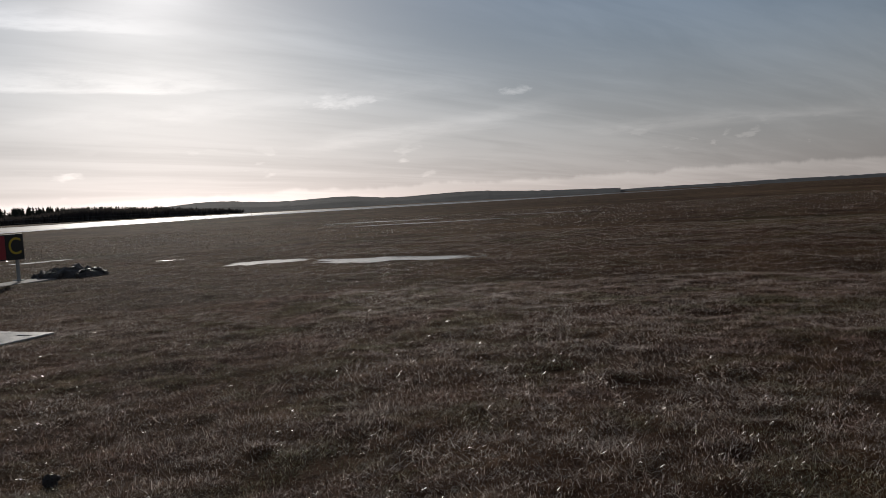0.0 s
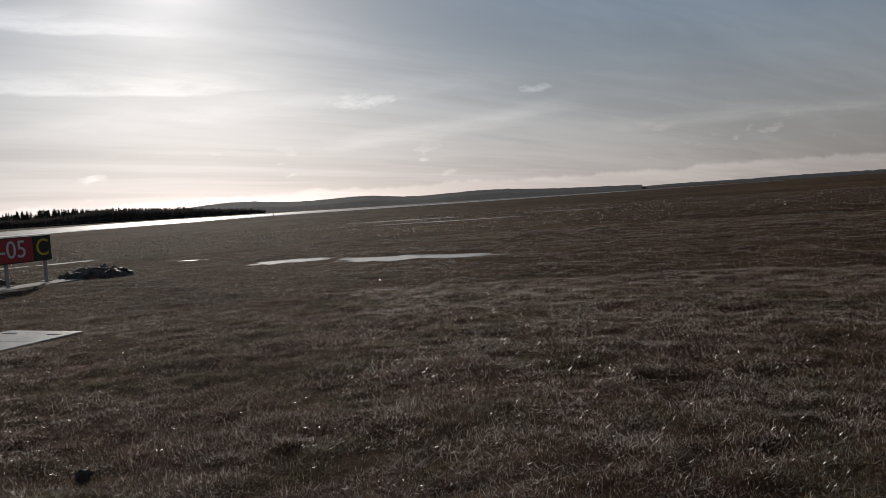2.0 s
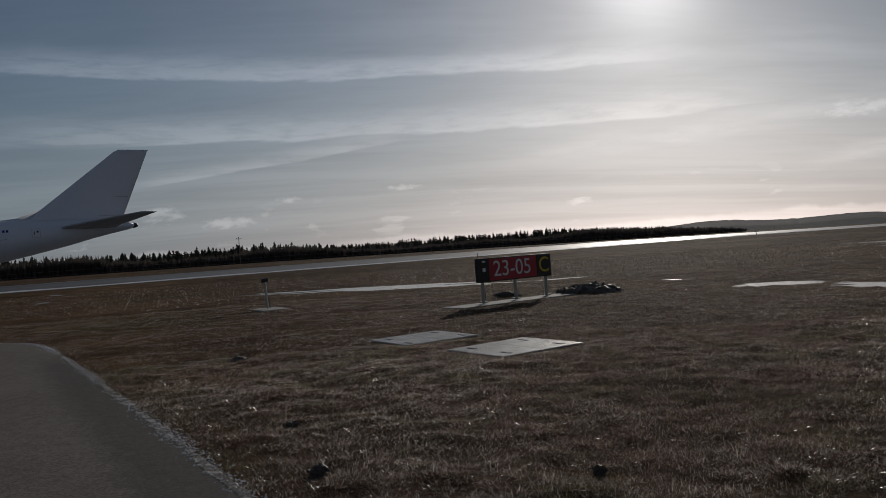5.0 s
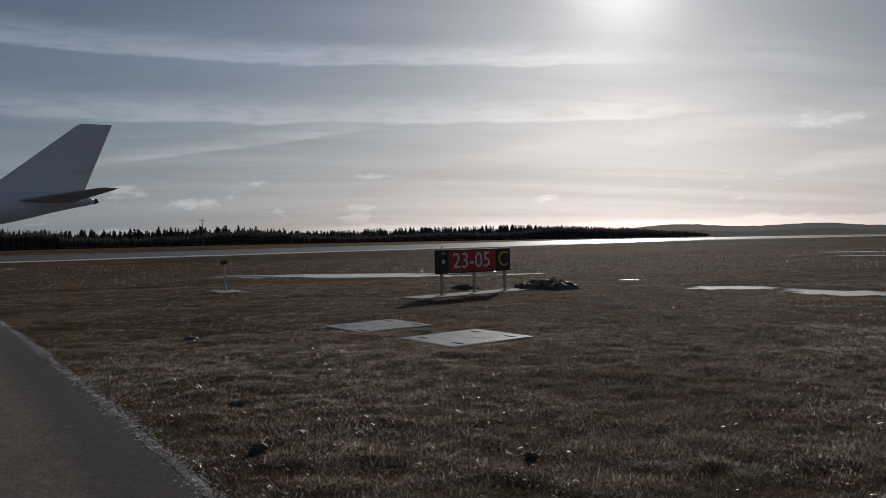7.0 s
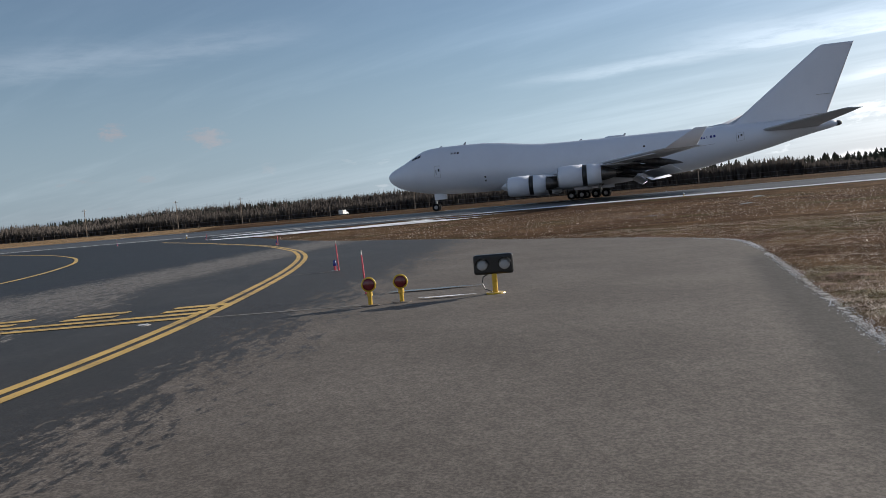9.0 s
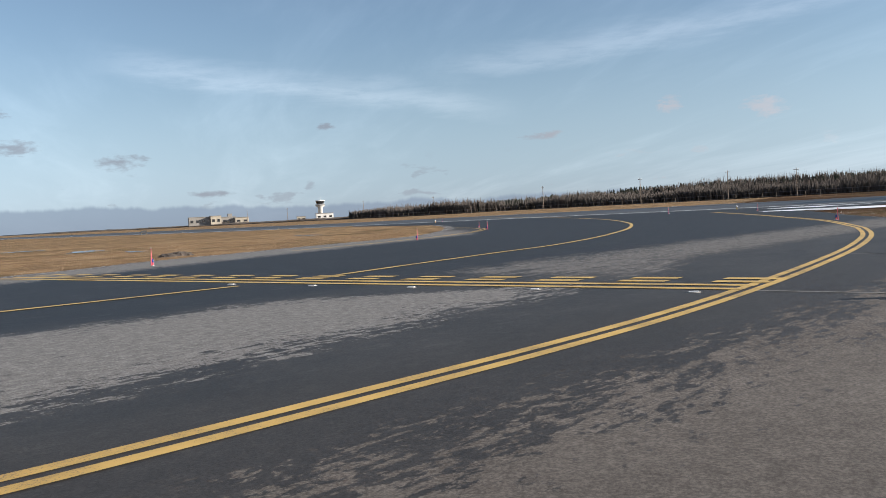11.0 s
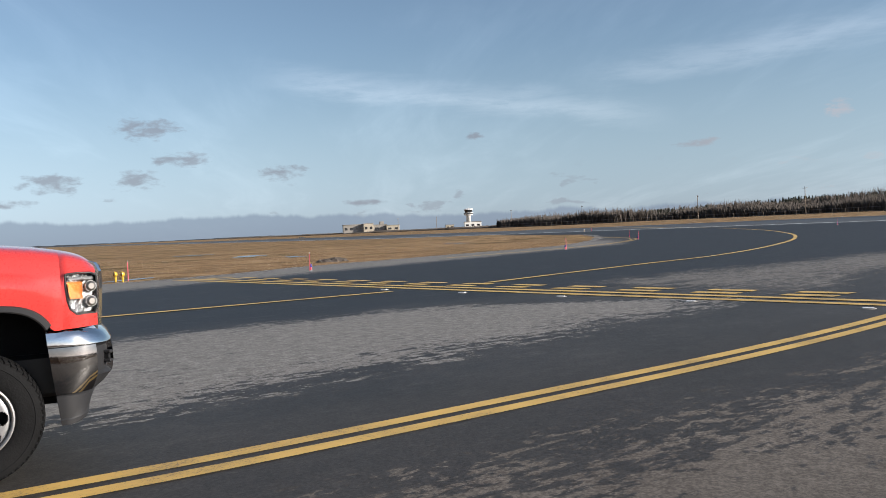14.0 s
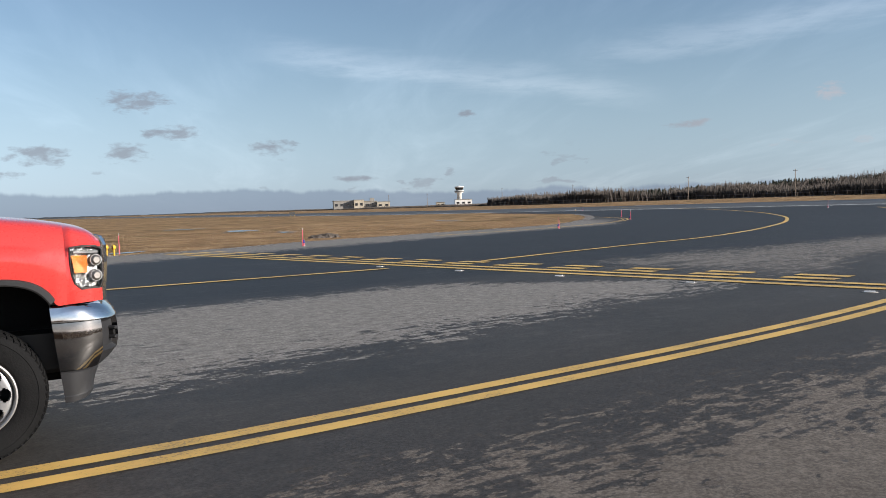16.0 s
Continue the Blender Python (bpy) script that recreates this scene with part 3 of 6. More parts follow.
ISLAND_EDGE = spline([(-109, -55), (-97, -47.5), (-86.5, -41.9), (-70.2, -35.0), (-55.8, -30.7), (-42, -31.2), (-35.8, -31), (-30.4, -31.4), (-23, -30.1), (-18.7, -30.4), (-5, -34), (60, -58)], 1.5)
TAXIWAY = FRONT_EDGE + THROAT[:-1] + ISLAND_EDGE

us = [-4000, -60, 60, 94, 127, 160, 172, 320, 345, 430, 900, 1200, 4000]
vs = [-4000, -2500, -600, -330, -200, -60, 60, 120, 2500, 4000]
gv, gf = [], []
for u in us:
    for v in vs:
        gx, gy = xy(u, v)
        gv.append((gx, gy, height(gx, gy)))
for i in range(len(us) - 1):
    for j in range(len(vs) - 1):
        a = i * len(vs) + j
        gf.append((a, a + len(vs), a + len(vs) + 1, a + 1))
me = bpy.data.meshes.new("ground")
me.from_pydata(gv, [], gf)
me.materials.append(GROUND)
me.update()
if me.polygons[0].normal.z < 0:
    me.flip_normals()
tagged(new("ground", me), "flat airfield turf of rust-brown and straw winter grass", "ground", kind="structure")

sheet("pavement", TAXIWAY, ASPHALT, 0.006, "worn dark asphalt taxiway with pale ravelled lanes", "taxiway")
sheet("road", [xy(93, -2600), xy(161, -2600), xy(161, 2600), xy(93, 2600)], RUNWAY, 0.016, "long damp asphalt runway with rubber-dark middle", "runway")
ribbon("trim", FRONT_EDGE, 0.03, EDGE_GRIT, 0.0085, "gritty salt-stained rim along the asphalt edge", "edge", 0.0, 0.05, 3)
# crumbs of salt and ice along the asphalt edge
rs_ = random.Random(31)
cv_, cf_ = [], []
for (x0, y0), (x1, y1) in zip(FRONT_EDGE, FRONT_EDGE[1:]):
    if not (-24 < x0 < 6):
        continue
    thick = max(0.15, 0.75 + 1.2 * noise.noise(Vector((x0 * 0.5, y0 * 0.5, 4))))
    for _ in range(int(85 * thick)):
        t, off = rs_.random(), rs_.gauss(0.02, 0.048)
        tx, ty = x1 - x0, y1 - y0
        ln = math.hypot(tx, ty)
        x, y = x0 + tx * t + ty / ln * off, y0 + ty * t - tx / ln * off
        r, a, z = rs_.uniform(0.003, 0.012), len(cv_), height(x, y) + 0.006
        ph = rs_.uniform(0, 6.28)
        cv_ += [(x + r * rs_.uniform(0.6, 1.3) * math.cos(ph + 1.57 * i), y + r * rs_.uniform(0.6, 1.3) * math.sin(ph + 1.57 * i), z) for i in range(4)] + [(x, y, z + r * rs_.uniform(0.4, 0.9))]
        cf_ += [(a + i, a + (i + 1) % 4, a + 4) for i in range(4)]
me = bpy.data.meshes.new("salt_crumbs")
me.from_pydata(cv_, [], cf_)
me.materials.append(SNOW)
me.update()
tagged(new("salt_crumbs", me), "white crumbs of salt and ice along the asphalt edge", "salt", kind="stuff")
# low ridge of ploughed snow along the near side of the runway
bm, rows = bmesh.new(), []
for i in range(160):
    v = -22 + 3.0 * i
    h = 0.13 * (0.8 + 0.5 * noise.noise(Vector((v * 0.09, 1, 0))) + 0.35 * noise.noise(Vector((v * 0.5, 5, 0)))) * min(1.0, i / 4, (159 - i) / 6)
    du = 0.25 * noise.noise(Vector((v * 0.05, 9, 0)))
    rows.append([bm.verts.new((*xy(94.6 + du + o, v), height(*xy(94.6 + du + o, v)) + 0.012 + h * k)) for o, k in ((-0.55, 0), (-0.25, 0.75), (0.0, 1.0), (0.25, 0.7), (0.55, 0))])
for p, q in zip(rows, rows[1:]):
    for j in range(4):
        bm.faces.new((p[j], p[j + 1], q[j + 1], q[j]))
tagged(new("snow_ridge", mesh_from("snow_ridge", bm, SNOW, True)), "low white ridge of ploughed snow along the runway", "snow", kind="structure")
ribbon("trim", ISLAND_EDGE, 0.5, EDGE_GRIT, 0.012, "pale grit along the far edge of the taxiway", "edge", 0.0, 0.5, 4)

# runway paint
for u0 in (96.0, 158.0):
    ribbon("marking", [xy(u0, v) for v in range(-2500, 2501, 50)], 0.9, RUNWAY_WHITE, 0.030, "white painted runway edge line")
for v0 in range(-1500, 1500, 50):
    ribbon("marking", [xy(127, v0), xy(127, v0 + 15), xy(127, v0 + 30)], 0.9, WHITE_PAINT, 0.024, "white painted runway centre dash")

# taxiway paint
DOUBLE = spline([(40, -24), (10, -10.6), (3, -7.55), (-2.3, -5.37), (-3.71, -4.83), (-5.95, -4.08), (-8.3, -3.33), (-11.1, -2.57), (-14.6, -1.84), (-20.0, -0.95), (-25.8, -0.2), (-32.1, 0.27), (-37.5, 0.28), (-42.5, -0.05), (-55.6, -1.85), (-73, -6.0), (-98, -14)], 0.5)
ribbon("marking", DOUBLE, 0.165, YELLOW_PAINT, 0.012, "yellow painted taxiway edge line, one of a pair", offset=-0.02)
ribbon("marking", DOUBLE, 0.165, YELLOW_PAINT, 0.012, "yellow painted taxiway edge line, one of a pair", offset=-0.30)
ribbon("marking", spline([(40, -36), (-2, -19.2), (-9.44, -16.42), (-15.9, -13.93)], 0.8), 0.25, YELLOW_PAINT, 0.020, "yellow painted taxiway centre line")
ribbon("marking", spline([(-18.9, -12.95), (-22.7, -12.6), (-28, -12), (-34.1, -11.3), (-44, -11.8), (-58, -13.9), (-76, -18.7), (-96, -27.3), (-123, -43.2), (-166, -76)], 0.8), 0.25, YELLOW_PAINT, 0.020, "yellow painted centre line curving to the runway")
ribbon("marking", spline([(-37, -28.0), (-50, -27.2), (-62, -28.5), (-74, -32.5), (-84, -38.8), (-92, -47.5), (-94, -55)], 0.8), 0.15, YELLOW_PAINT, 0.012, "faded yellow painted taxiway edge line")
ribbon("marking", spline([(-37, -27.6), (-50, -26.8), (-62, -28.1), (-74.2, -32.1), (-84.4, -38.5), (-92.4, -47.3), (-94.4, -55)], 0.8), 0.15, YELLOW_PAINT, 0.012, "faded yellow painted taxiway edge line")


def hold_xy(off, y):
    return -13.78 + 0.222 * y - off, y + 0.222 * off


for off in (0.0, 0.60):
    ribbon("marking", [hold_xy(off, y) for y in np.arange(-29.3, -1.75, 0.55)], 0.27, YELLOW_PAINT, 0.016, "solid yellow runway hold line")
for off in (1.2, 1.8):
    for i in range(15):
        y0 = -2.75 - 1.86 * i
        ribbon("marking", [hold_xy(off, y0), hold_xy(off, y0 + 0.48), hold_xy(off, y0 + 0.99)], 0.33, YELLOW_PAINT, 0.016, "yellow dash of the runway hold marking")
ribbon("trim", [(-13.95, -1.57), (-13.6, -0.3), (-13.24, 0.97)], 0.09, SEALANT, 0.011, "pale sealed cable cut in the asphalt", "cable cut", ragged=0.02)
ribbon("trim", [(-22.6, -0.5), (-22.5, 0.3), (-22.4, 1.0)], 0.12, SEALANT, 0.011, "pale sealed cable cut in the asphalt", "cable cut", ragged=0.02)


def blob(cx, cy, length, width, turn, seed, rag=0.35, n=72):
    """An uneven closed outline."""
    rnd = random.Random(seed)
    ph = [rnd.uniform(0, 6.28) for _ in range(9)]
    out = []
    for i in range(n):
        a = 2 * math.pi * i / n
        r = 1 + rag * sum(math.sin(a * (k + 2) + ph[k]) / (1.0 + 0.55 * k) for k in range(9)) * 0.5 + rnd.uniform(-0.06, 0.06)
        x, y = 0.5 * length * math.cos(a) * max(r, 0.25), 0.5 * width * math.sin(a) * max(r, 0.25)
        c, s = math.cos(radians(turn)), math.sin(radians(turn))
        out.append((cx + x * c - y * s, cy + x * s + y * c))
    return out


PUDDLES = [(-4.4, 23.2, 2.1, 1.9, -25, 31), (-1.05, 21.45, 3.9, 1.9, -31, 32), (-2.75, 23.0, 0.5, 0.5, -30, 33), (-7.9, 27.0, 1.8, 0.4, -20, 34), (-23.0, 30.4, 13.5, 3.2, 8, 5), (-14.6, 31.2, 3.6, 0.7, 30, 6), (-27.8, 29.5, 4.0, 0.9, 20, 7),
           (0.5, 52.0, 7.0, 1.6, -15, 8), (-3.0, 62.0, 8.0, 1.8, -18, 9), (9.0, 58.0, 6.0, 1.0, -20, 10), (-62, -84, 4.5, 4.0, 40, 11), (-52, -62, 7.0, 3.0, 60, 12), (-46.6, -50, 3.5, 1.6, 60, 13), (-83.5, -60, 9, 1.6, 50, 14), (-14.6, 2.35, 1.5, 0.22, 72, 15), (-20.5, -32.6, 2.4, 1.0, 20, 16),
           (-62.0, 39.0, 3.2, 0.8, -20, 17), (-50.0, 30.5, 3.0, 0.8, -40, 18), (-43.0, 20.5, 2.2, 0.5, -60, 19)]
for cx, cy, ln, wd, tr, sd in PUDDLES:
    sheet("water", blob(cx, cy, ln, wd, tr, sd, 0.55, 150), WATER, 0.008 if cy > 15 else 0.03, "shallow puddle of rainwater mirroring the bright sky", "puddle")
for cx, cy, ln, wd, tr, sd in [(*xy(78, -30), 21, 9, -25 + 90, 21), (*xy(78, -22), 9, 3.5, 60, 22), (*xy(88, -45), 9, 4, 65, 23), (*xy(76, -37), 6, 3, 40, 24), (*xy(86, -20), 9, 2.0, 66, 25), (-13.1, 2.35, 1.1, 0.10, 75, 26)]:
    sheet("snow_patch", blob(cx, cy, ln, wd, tr, sd, 0.5, 96), SNOW, 0.032, "thin patch of old white snow on the ground", "snow", "stuff")

# ---- mesh shapes ----
def b_box(bm, cx, cy, cz, sx, sy, sz, bevel=0.0, seg=1, turn=None):
    r = bmesh.ops.create_cube(bm, size=1.0)
    vs_ = r["verts"]
    bmesh.ops.scale(bm, vec=(sx, sy, sz), verts=vs_)
    if turn is not None:
        bmesh.ops.transform(bm, matrix=turn, verts=vs_)
    bmesh.ops.translate(bm, vec=(cx, cy, cz), verts=vs_)
    if bevel:
        es = list({e for v in vs_ for e in v.link_edges})
        bmesh.ops.bevel(bm, geom=es, offset=bevel, segments=seg, affect="EDGES", profile=0.5)
    return bm


def b_tube(bm, a, b, r1, r2=None, n=12, caps=True):
    a, b = Vector(a), Vector(b)
    d = b - a
    m = Matrix.Translation((a + b) / 2) @ d.to_track_quat("Z", "Y").to_matrix().to_4x4()
    bmesh.ops.create_cone(bm, cap_ends=caps, segments=n, radius1=r1, radius2=r1 if r2 is None else r2, depth=d.length, matrix=m)
    return bm


def b_lathe(bm, profile, n=24, m=None):
    """A turned shape about x: rows of (x, radius)."""
    m = m or Matrix.Identity(4)
    rings = []
    for x, r in profile:
        rings.append([bm.verts.new(m @ Vector((x, r * math.cos(2 * math.pi * i / n), r * math.sin(2 * math.pi * i / n)))) for i in range(n)])
    for p, q in zip(rings, rings[1:]):
        for i in range(n):
            bm.faces.new((p[i], q[i], q[(i + 1) % n], p[(i + 1) % n]))
    return bm


def b_path(bm, pts, r, n=8):
    for a, b in zip(pts, pts[1:]):
        b_tube(bm, a, b, r, r, n)
    return bm


def b_loft(bm, rings, close=True, caps=True):
    """Skin between rings of points with equal counts."""
    vr = [[bm.verts.new(p) for p in ring] for ring in rings]
    n = len(vr[0])
    for p, q in zip(vr, vr[1:]):
        for i in range(n if close else n - 1):
            j = (i + 1) % n
            bm.faces.new((p[i], p[j], q[j], q[i]))
    if caps:
        bm.faces.new(vr[0])
        bm.faces.new(vr[-1])
    return bm


def bms():
    return bmesh.new()


def text_part(words, size, mat, parent, at, depth=0.004):
    cu = bpy.data.curves.new("lettering", "FONT")
    cu.body, cu.size, cu.extrude, cu.align_x, cu.align_y = words, size, depth, "CENTER", "CENTER"
    tmp = bpy.data.objects.new("lettering", cu)
    scene.collection.objects.link(tmp)
    bpy.context.view_layer.update()
    me = bpy.data.meshes.new_from_object(tmp.evaluated_get(bpy.context.evaluated_depsgraph_get()))
    bpy.data.objects.remove(tmp)
    me.materials.clear()
    me.materials.append(mat)
    ob = new("lettering", me)
    ob.parent, ob.matrix_basis = parent, at
    return ob


# ---- the freighter on the runway ----
PLANE_U, NOSE_V = 127.0, -40.0
px0, py0 = xy(PLANE_U, NOSE_V)
# local x runs aft from the nose, y to the side that faces the taxiway, z up from the runway
PLANE_AT = Matrix(((DV[0], -NV[0], 0, px0), (DV[1], -NV[1], 0, py0), (0, 0, 1, height(px0, py0) + 0.02), (0, 0, 0, 1)))
plane = thing("cargo_airliner", "all-white four-engined jumbo cargo airliner rolling on the runway", "airliner", PLANE_AT)

STATIONS = [(0.0, 5.98, 6.12, 0.06), (0.25, 5.35, 6.5, 0.5), (0.7, 4.85, 6.9, 0.92), (1.5, 4.3, 7.3, 1.45), (2.8, 3.75, 7.9, 2.05), (4.2, 3.35, 8.65, 2.5), (5.2, 3.15, 9.25, 2.72), (6.3, 2.95, 9.75, 2.92), (7.6, 2.78, 9.98, 3.05), (9.5, 2.6, 10.1, 3.17), (12, 2.46, 10.12, 3.25), (16, 2.4, 10.05, 3.25), (19, 2.4, 9.8, 3.25),
            (22, 2.4, 9.35, 3.25), (25, 2.4, 9.03, 3.25), (28, 2.4, 8.92, 3.25), (34, 2.4, 8.9, 3.25), (42, 2.4, 8.9, 3.25), (46, 2.65, 8.9, 3.22), (50, 3.3, 8.9, 3.1), (54, 4.15, 8.88, 2.8), (58, 5.05, 8.82, 2.3), (61.4, 5.95, 8.7, 1.7), (64, 6.55, 8.52, 1.2), (66.1, 6.98, 8.25, 0.72), (67.1, 7.25, 8.0, 0.42)]


def fuselage_point(x, a):
    """The skin at station x and angle a round the body (0: side, 90: crown)."""
    xs = [s[0] for s in STATIONS]
    zb, zt, w = (float(np.interp(x, xs, [s[i] for s in STATIONS])) for i in (1, 2, 3))
    zc = zb + (zt - zb) * (0.5 if x > 26 or x < 3 else 0.44)
    c, s = math.cos(radians(a)), math.sin(radians(a))
    hump = max(0.0, min(1.0, (zt - 8.9) / 1.2)) if x > 4 else 0.0
    narrow = 1 - 0.26 * hump * max(0.0, s) ** 1.3
    return Vector((x, w * c * narrow, zc + (zt - zc if s > 0 else zc - zb) * s))


rings = [[fuselage_point(x, 360 * i / 40) for i in range(40)] for x, *_ in STATIONS]
body = part("fuselage", b_loft(bms(), rings), PLANE_WHITE, plane, "white fuselage with a short upper deck", True)


def skin_patch(name, x0, x1, a0, a1, mat, out=0.015, label=""):
    nx, na = 4, 4
    g = []
    for i in range(nx + 1):
        row = []
        for j in range(na + 1):
            x, a = x0 + (x1 - x0) * i / nx, a0 + (a1 - a0) * j / na
            p = fuselage_point(x, a)
            mid = fuselage_point(x, 0)
            d = Vector((0, p.y, p.z - mid.z)).normalized()
            row.append(p + d * out)
        g.append(row)
    bm = bms()
    vr = [[bm.verts.new(p) for p in r] for r in g]
    for i in range(nx):
        for j in range(na):
            bm.faces.new((vr[i][j], vr[i + 1][j], vr[i + 1][j + 1], vr[i][j + 1]))
    return part(name, bm, mat, plane, label)


for sgn in (1, -1):
    fold = (lambda a: a) if sgn > 0 else (lambda a: 180 - a)
    for x0, x1, a0, a1 in ((4.55, 4.95, 52, 64), (5.0, 5.45, 50, 62), (5.5, 6.0, 48, 58)):
        skin_patch("cockpit_window", x0, x1, fold(a0), fold(a1), GLASS_DARK, 0.02)
    for x0 in (11.05, 11.55, 12.05):
        skin_patch("cabin_window", x0, x0 + 0.27, fold(41), fold(46), GLASS_DARK, 0.02)
    for x0, x1, a0, a1 in ((8.4, 9.4, -13, 16), (53.2, 54.3, -4, 26)):
        for lx0, lx1, la0, la1 in ((x0, x0 + 0.06, a0, a1), (x1 - 0.06, x1, a0, a1), (x0, x1, a0, a0 + 1.0), (x0, x1, a1 - 1.0, a1)):
            skin_patch("door_seam", lx0, lx1, fold(la0), fold(la1), PLANE_GREY, 0.012)
        skin_patch("door_window", x0 + 0.62, x0 + 0.86, fold(a0 + 16), fold(a0 + 22), GLASS_DARK, 0.02)
        skin_patch("door_handle", x0 + 0.25, x0 + 0.36, fold(a0 + 9), fold(a0 + 21), DARK_METAL, 0.02)
    for i, wd in enumerate((0.3, 0.3, 0.2, 0.08, 0.3, 0.3)):
        x0 = 47.8 + 0.46 * i
        skin_patch("registration_bar", x0, x0 + wd, fold(22), fold(30 if i != 2 else 26), BLUE_LENS, 0.014)
    skin_patch("cargo_sill_mark", 46.9, 50.2, fold(2), fold(3.2), PLANE_GREY, 0.014)
    skin_patch("static_port", 16.3, 16.55, fold(-22), fold(-17), DARK_METAL, 0.012)
    skin_patch("static_port", 16.3, 16.55, fold(-32), fold(-27), DARK_METAL, 0.012)
    skin_patch("static_port", 40.2, 40.5, fold(20), fold(25), DARK_METAL, 0.012)


def foil(chord, thick, n=10):
    """Aerofoil outline: (x along chord, z)."""
    up = [(0.5 - 0.5 * math.cos(math.pi * i / n)) for i in range(n + 1)]
    yt = lambda t: 5 * thick * (0.2969 * math.sqrt(t) - 0.126 * t - 0.3516 * t * t + 0.2843 * t ** 3 - 0.1015 * t ** 4)
    return [(t * chord, yt(t) * chord) for t in up] + [(t * chord, -0.6 * yt(t) * chord) for t in reversed(up[1:-1])]


def wing_loft(rows, sgn=1, upright=False):
    """rows: (span y, leading edge x, z, chord, thickness)."""
    rs = []
    for y, x, z, c, th in rows:
        rs.append([(x + fx, fz * 0.9, z + y) if upright else (x + fx, sgn * y, z + fz) for fx, fz in foil(c, th)])
    return b_loft(bms(), rs)


def wing_z(y):
    return 3.15 + (y - 3.0) * 0.068


def wing_le(y):
    return 20.6 + (y - 3.0) * 0.80


def wing_te(y):
    return 37.0 + (y - 3.0) * 0.12 if y < 12 else 38.1 + (y - 12.0) * 0.47


for sgn in (1, -1):
    ys = (2.0, 5, 8.5, 12, 17, 22, 27, 30.3)
    wing = part("wing", wing_loft([(y, wing_le(y), wing_z(y), wing_te(y) - wing_le(y), 0.13 - 0.0018 * y) for y in ys], sgn), PLANE_GREY, plane, "swept wing in pale grey paint", True)
    y0 = 30.25
    tip = [(sgn * y0, wing_le(y0), wing_z(y0)), (sgn * (y0 + 1.6), wing_le(y0) + 3.4, wing_z(y0) + 1.9)]
    rs = []
    for (yy, xx, zz), c in zip(tip, (3.6, 1.35)):
        rs.append([(xx + fx, yy - sgn * fz, zz + fz * 0.5) for fx, fz in foil(c, 0.10)])
    part("winglet", b_loft(bms(), rs), PLANE_WHITE, plane, "", True)
    # leading-edge strip, extended flaps and raised spoilers
    rs = [[(wing_le(y) - 0.55 + fx, sgn * y, wing_z(y) - 0.35 + fz) for fx, fz in foil(0.75, 0.16)] for y in (5.0, 11.0)]
    part("leading_edge_flap", b_loft(bms(), rs), PLANE_WHITE, plane, "", True)
    rs = [[(wing_le(y) - 0.5 + fx, sgn * y, wing_z(y) - 0.3 + fz) for fx, fz in foil(0.65, 0.16)] for y in (13.0, 29.0)]
    part("leading_edge_flap", b_loft(bms(), rs), PLANE_WHITE, plane, "", True)
    for ya, yb in ((4.0, 10.6), (13.2, 20.6)):
        for k, (dx, dz, ch, ang) in enumerate(((-0.5, -0.25, 1.9, 18), (1.2, -0.95, 1.7, 32))):
            rs = []
            for y in (ya, yb):
                ca_, sa_ = math.cos(radians(ang)), math.sin(radians(ang))
                rs.append([(wing_te(y) + dx + fx * ca_ + fz * sa_, sgn * y, wing_z(y) + dz - fx * sa_ + fz * ca_) for fx, fz in foil(ch, 0.09)])
            part("flap", b_loft(bms(), rs), PLANE_WHITE if sgn < 0 or k else DARK_METAL, plane, "", True)
        rs = []
        for y in (ya + 0.4, yb - 0.4):
            x0, z0 = wing_te(y) - 2.9, wing_z(y) + 0.32
            rs.append([(x0, sgn * y, z0), (x0 + 1.35, sgn * y, z0 + 1.0), (x0 + 1.4, sgn * y, z0 + 0.94), (x0 + 0.08, sgn * y, z0 - 0.08)])
        part("spoiler", b_loft(bms(), rs), PLANE_WHITE, plane)
    for y in (7.0, 12.4, 16.5, 21.5):
        prof = [(-4.6, 0.03), (-3.8, 0.24), (-1.8, 0.36), (0.4, 0.30), (1.8, 0.14), (2.3, 0.03)]
        m = Matrix.Translation((wing_te(y), sgn * y, wing_z(y) - 0.55)) @ Matrix.Rotation(radians(9), 4, "Y") @ Matrix.Diagonal((1, 0.7, 1.2, 1))
        part("flap_fairing", b_lathe(bms(), prof, 10, m), DARK_METAL, plane, "", True)
    # engines with the reverser sleeves slid back
    for y, xf, zc in ((11.7, 21.2, 2.55), (20.8, 29.3, 3.05)):
        m = Matrix.Translation((xf, sgn * y, zc))
        eng = part("engine", b_lathe(bms(), [(0.55, 0.98), (0.12, 1.08), (0.0, 1.20), (0.12, 1.30), (0.7, 1.40), (1.7, 1.44), (3.15, 1.42), (3.15, 1.2), (0.6, 1.0)], 32, m), PLANE_WHITE, plane, "turbofan nacelle with open thrust reverser", True)
        part("inlet_lip", b_lathe(bms(), [(0.14, 1.085), (-0.01, 1.19), (0.02, 1.24), (0.16, 1.315)], 32, m), ALLOY, eng, "bare metal inlet lip", True)
        part("fan_disc", b_lathe(bms(), [(0.75, 1.02), (0.8, 0.34), (0.35, 0.05), (0.33, 0.0)], 24, m), DARK_METAL, eng, "", True)
        part("reverser_gap", b_lathe(bms(), [(3.1, 1.18), (3.1, 1.36), (3.9, 1.34), (3.9, 1.1)], 32, m), BLACK, eng, "black open reverser ring", True)
        part("reverser_sleeve", b_lathe(bms(), [(3.75, 1.3), (3.75, 1.41), (4.6, 1.36), (5.5, 1.16), (5.5, 1.08), (4.3, 1.2)], 32, m), PLANE_WHITE, eng, "white reverser sleeve slid aft", True)
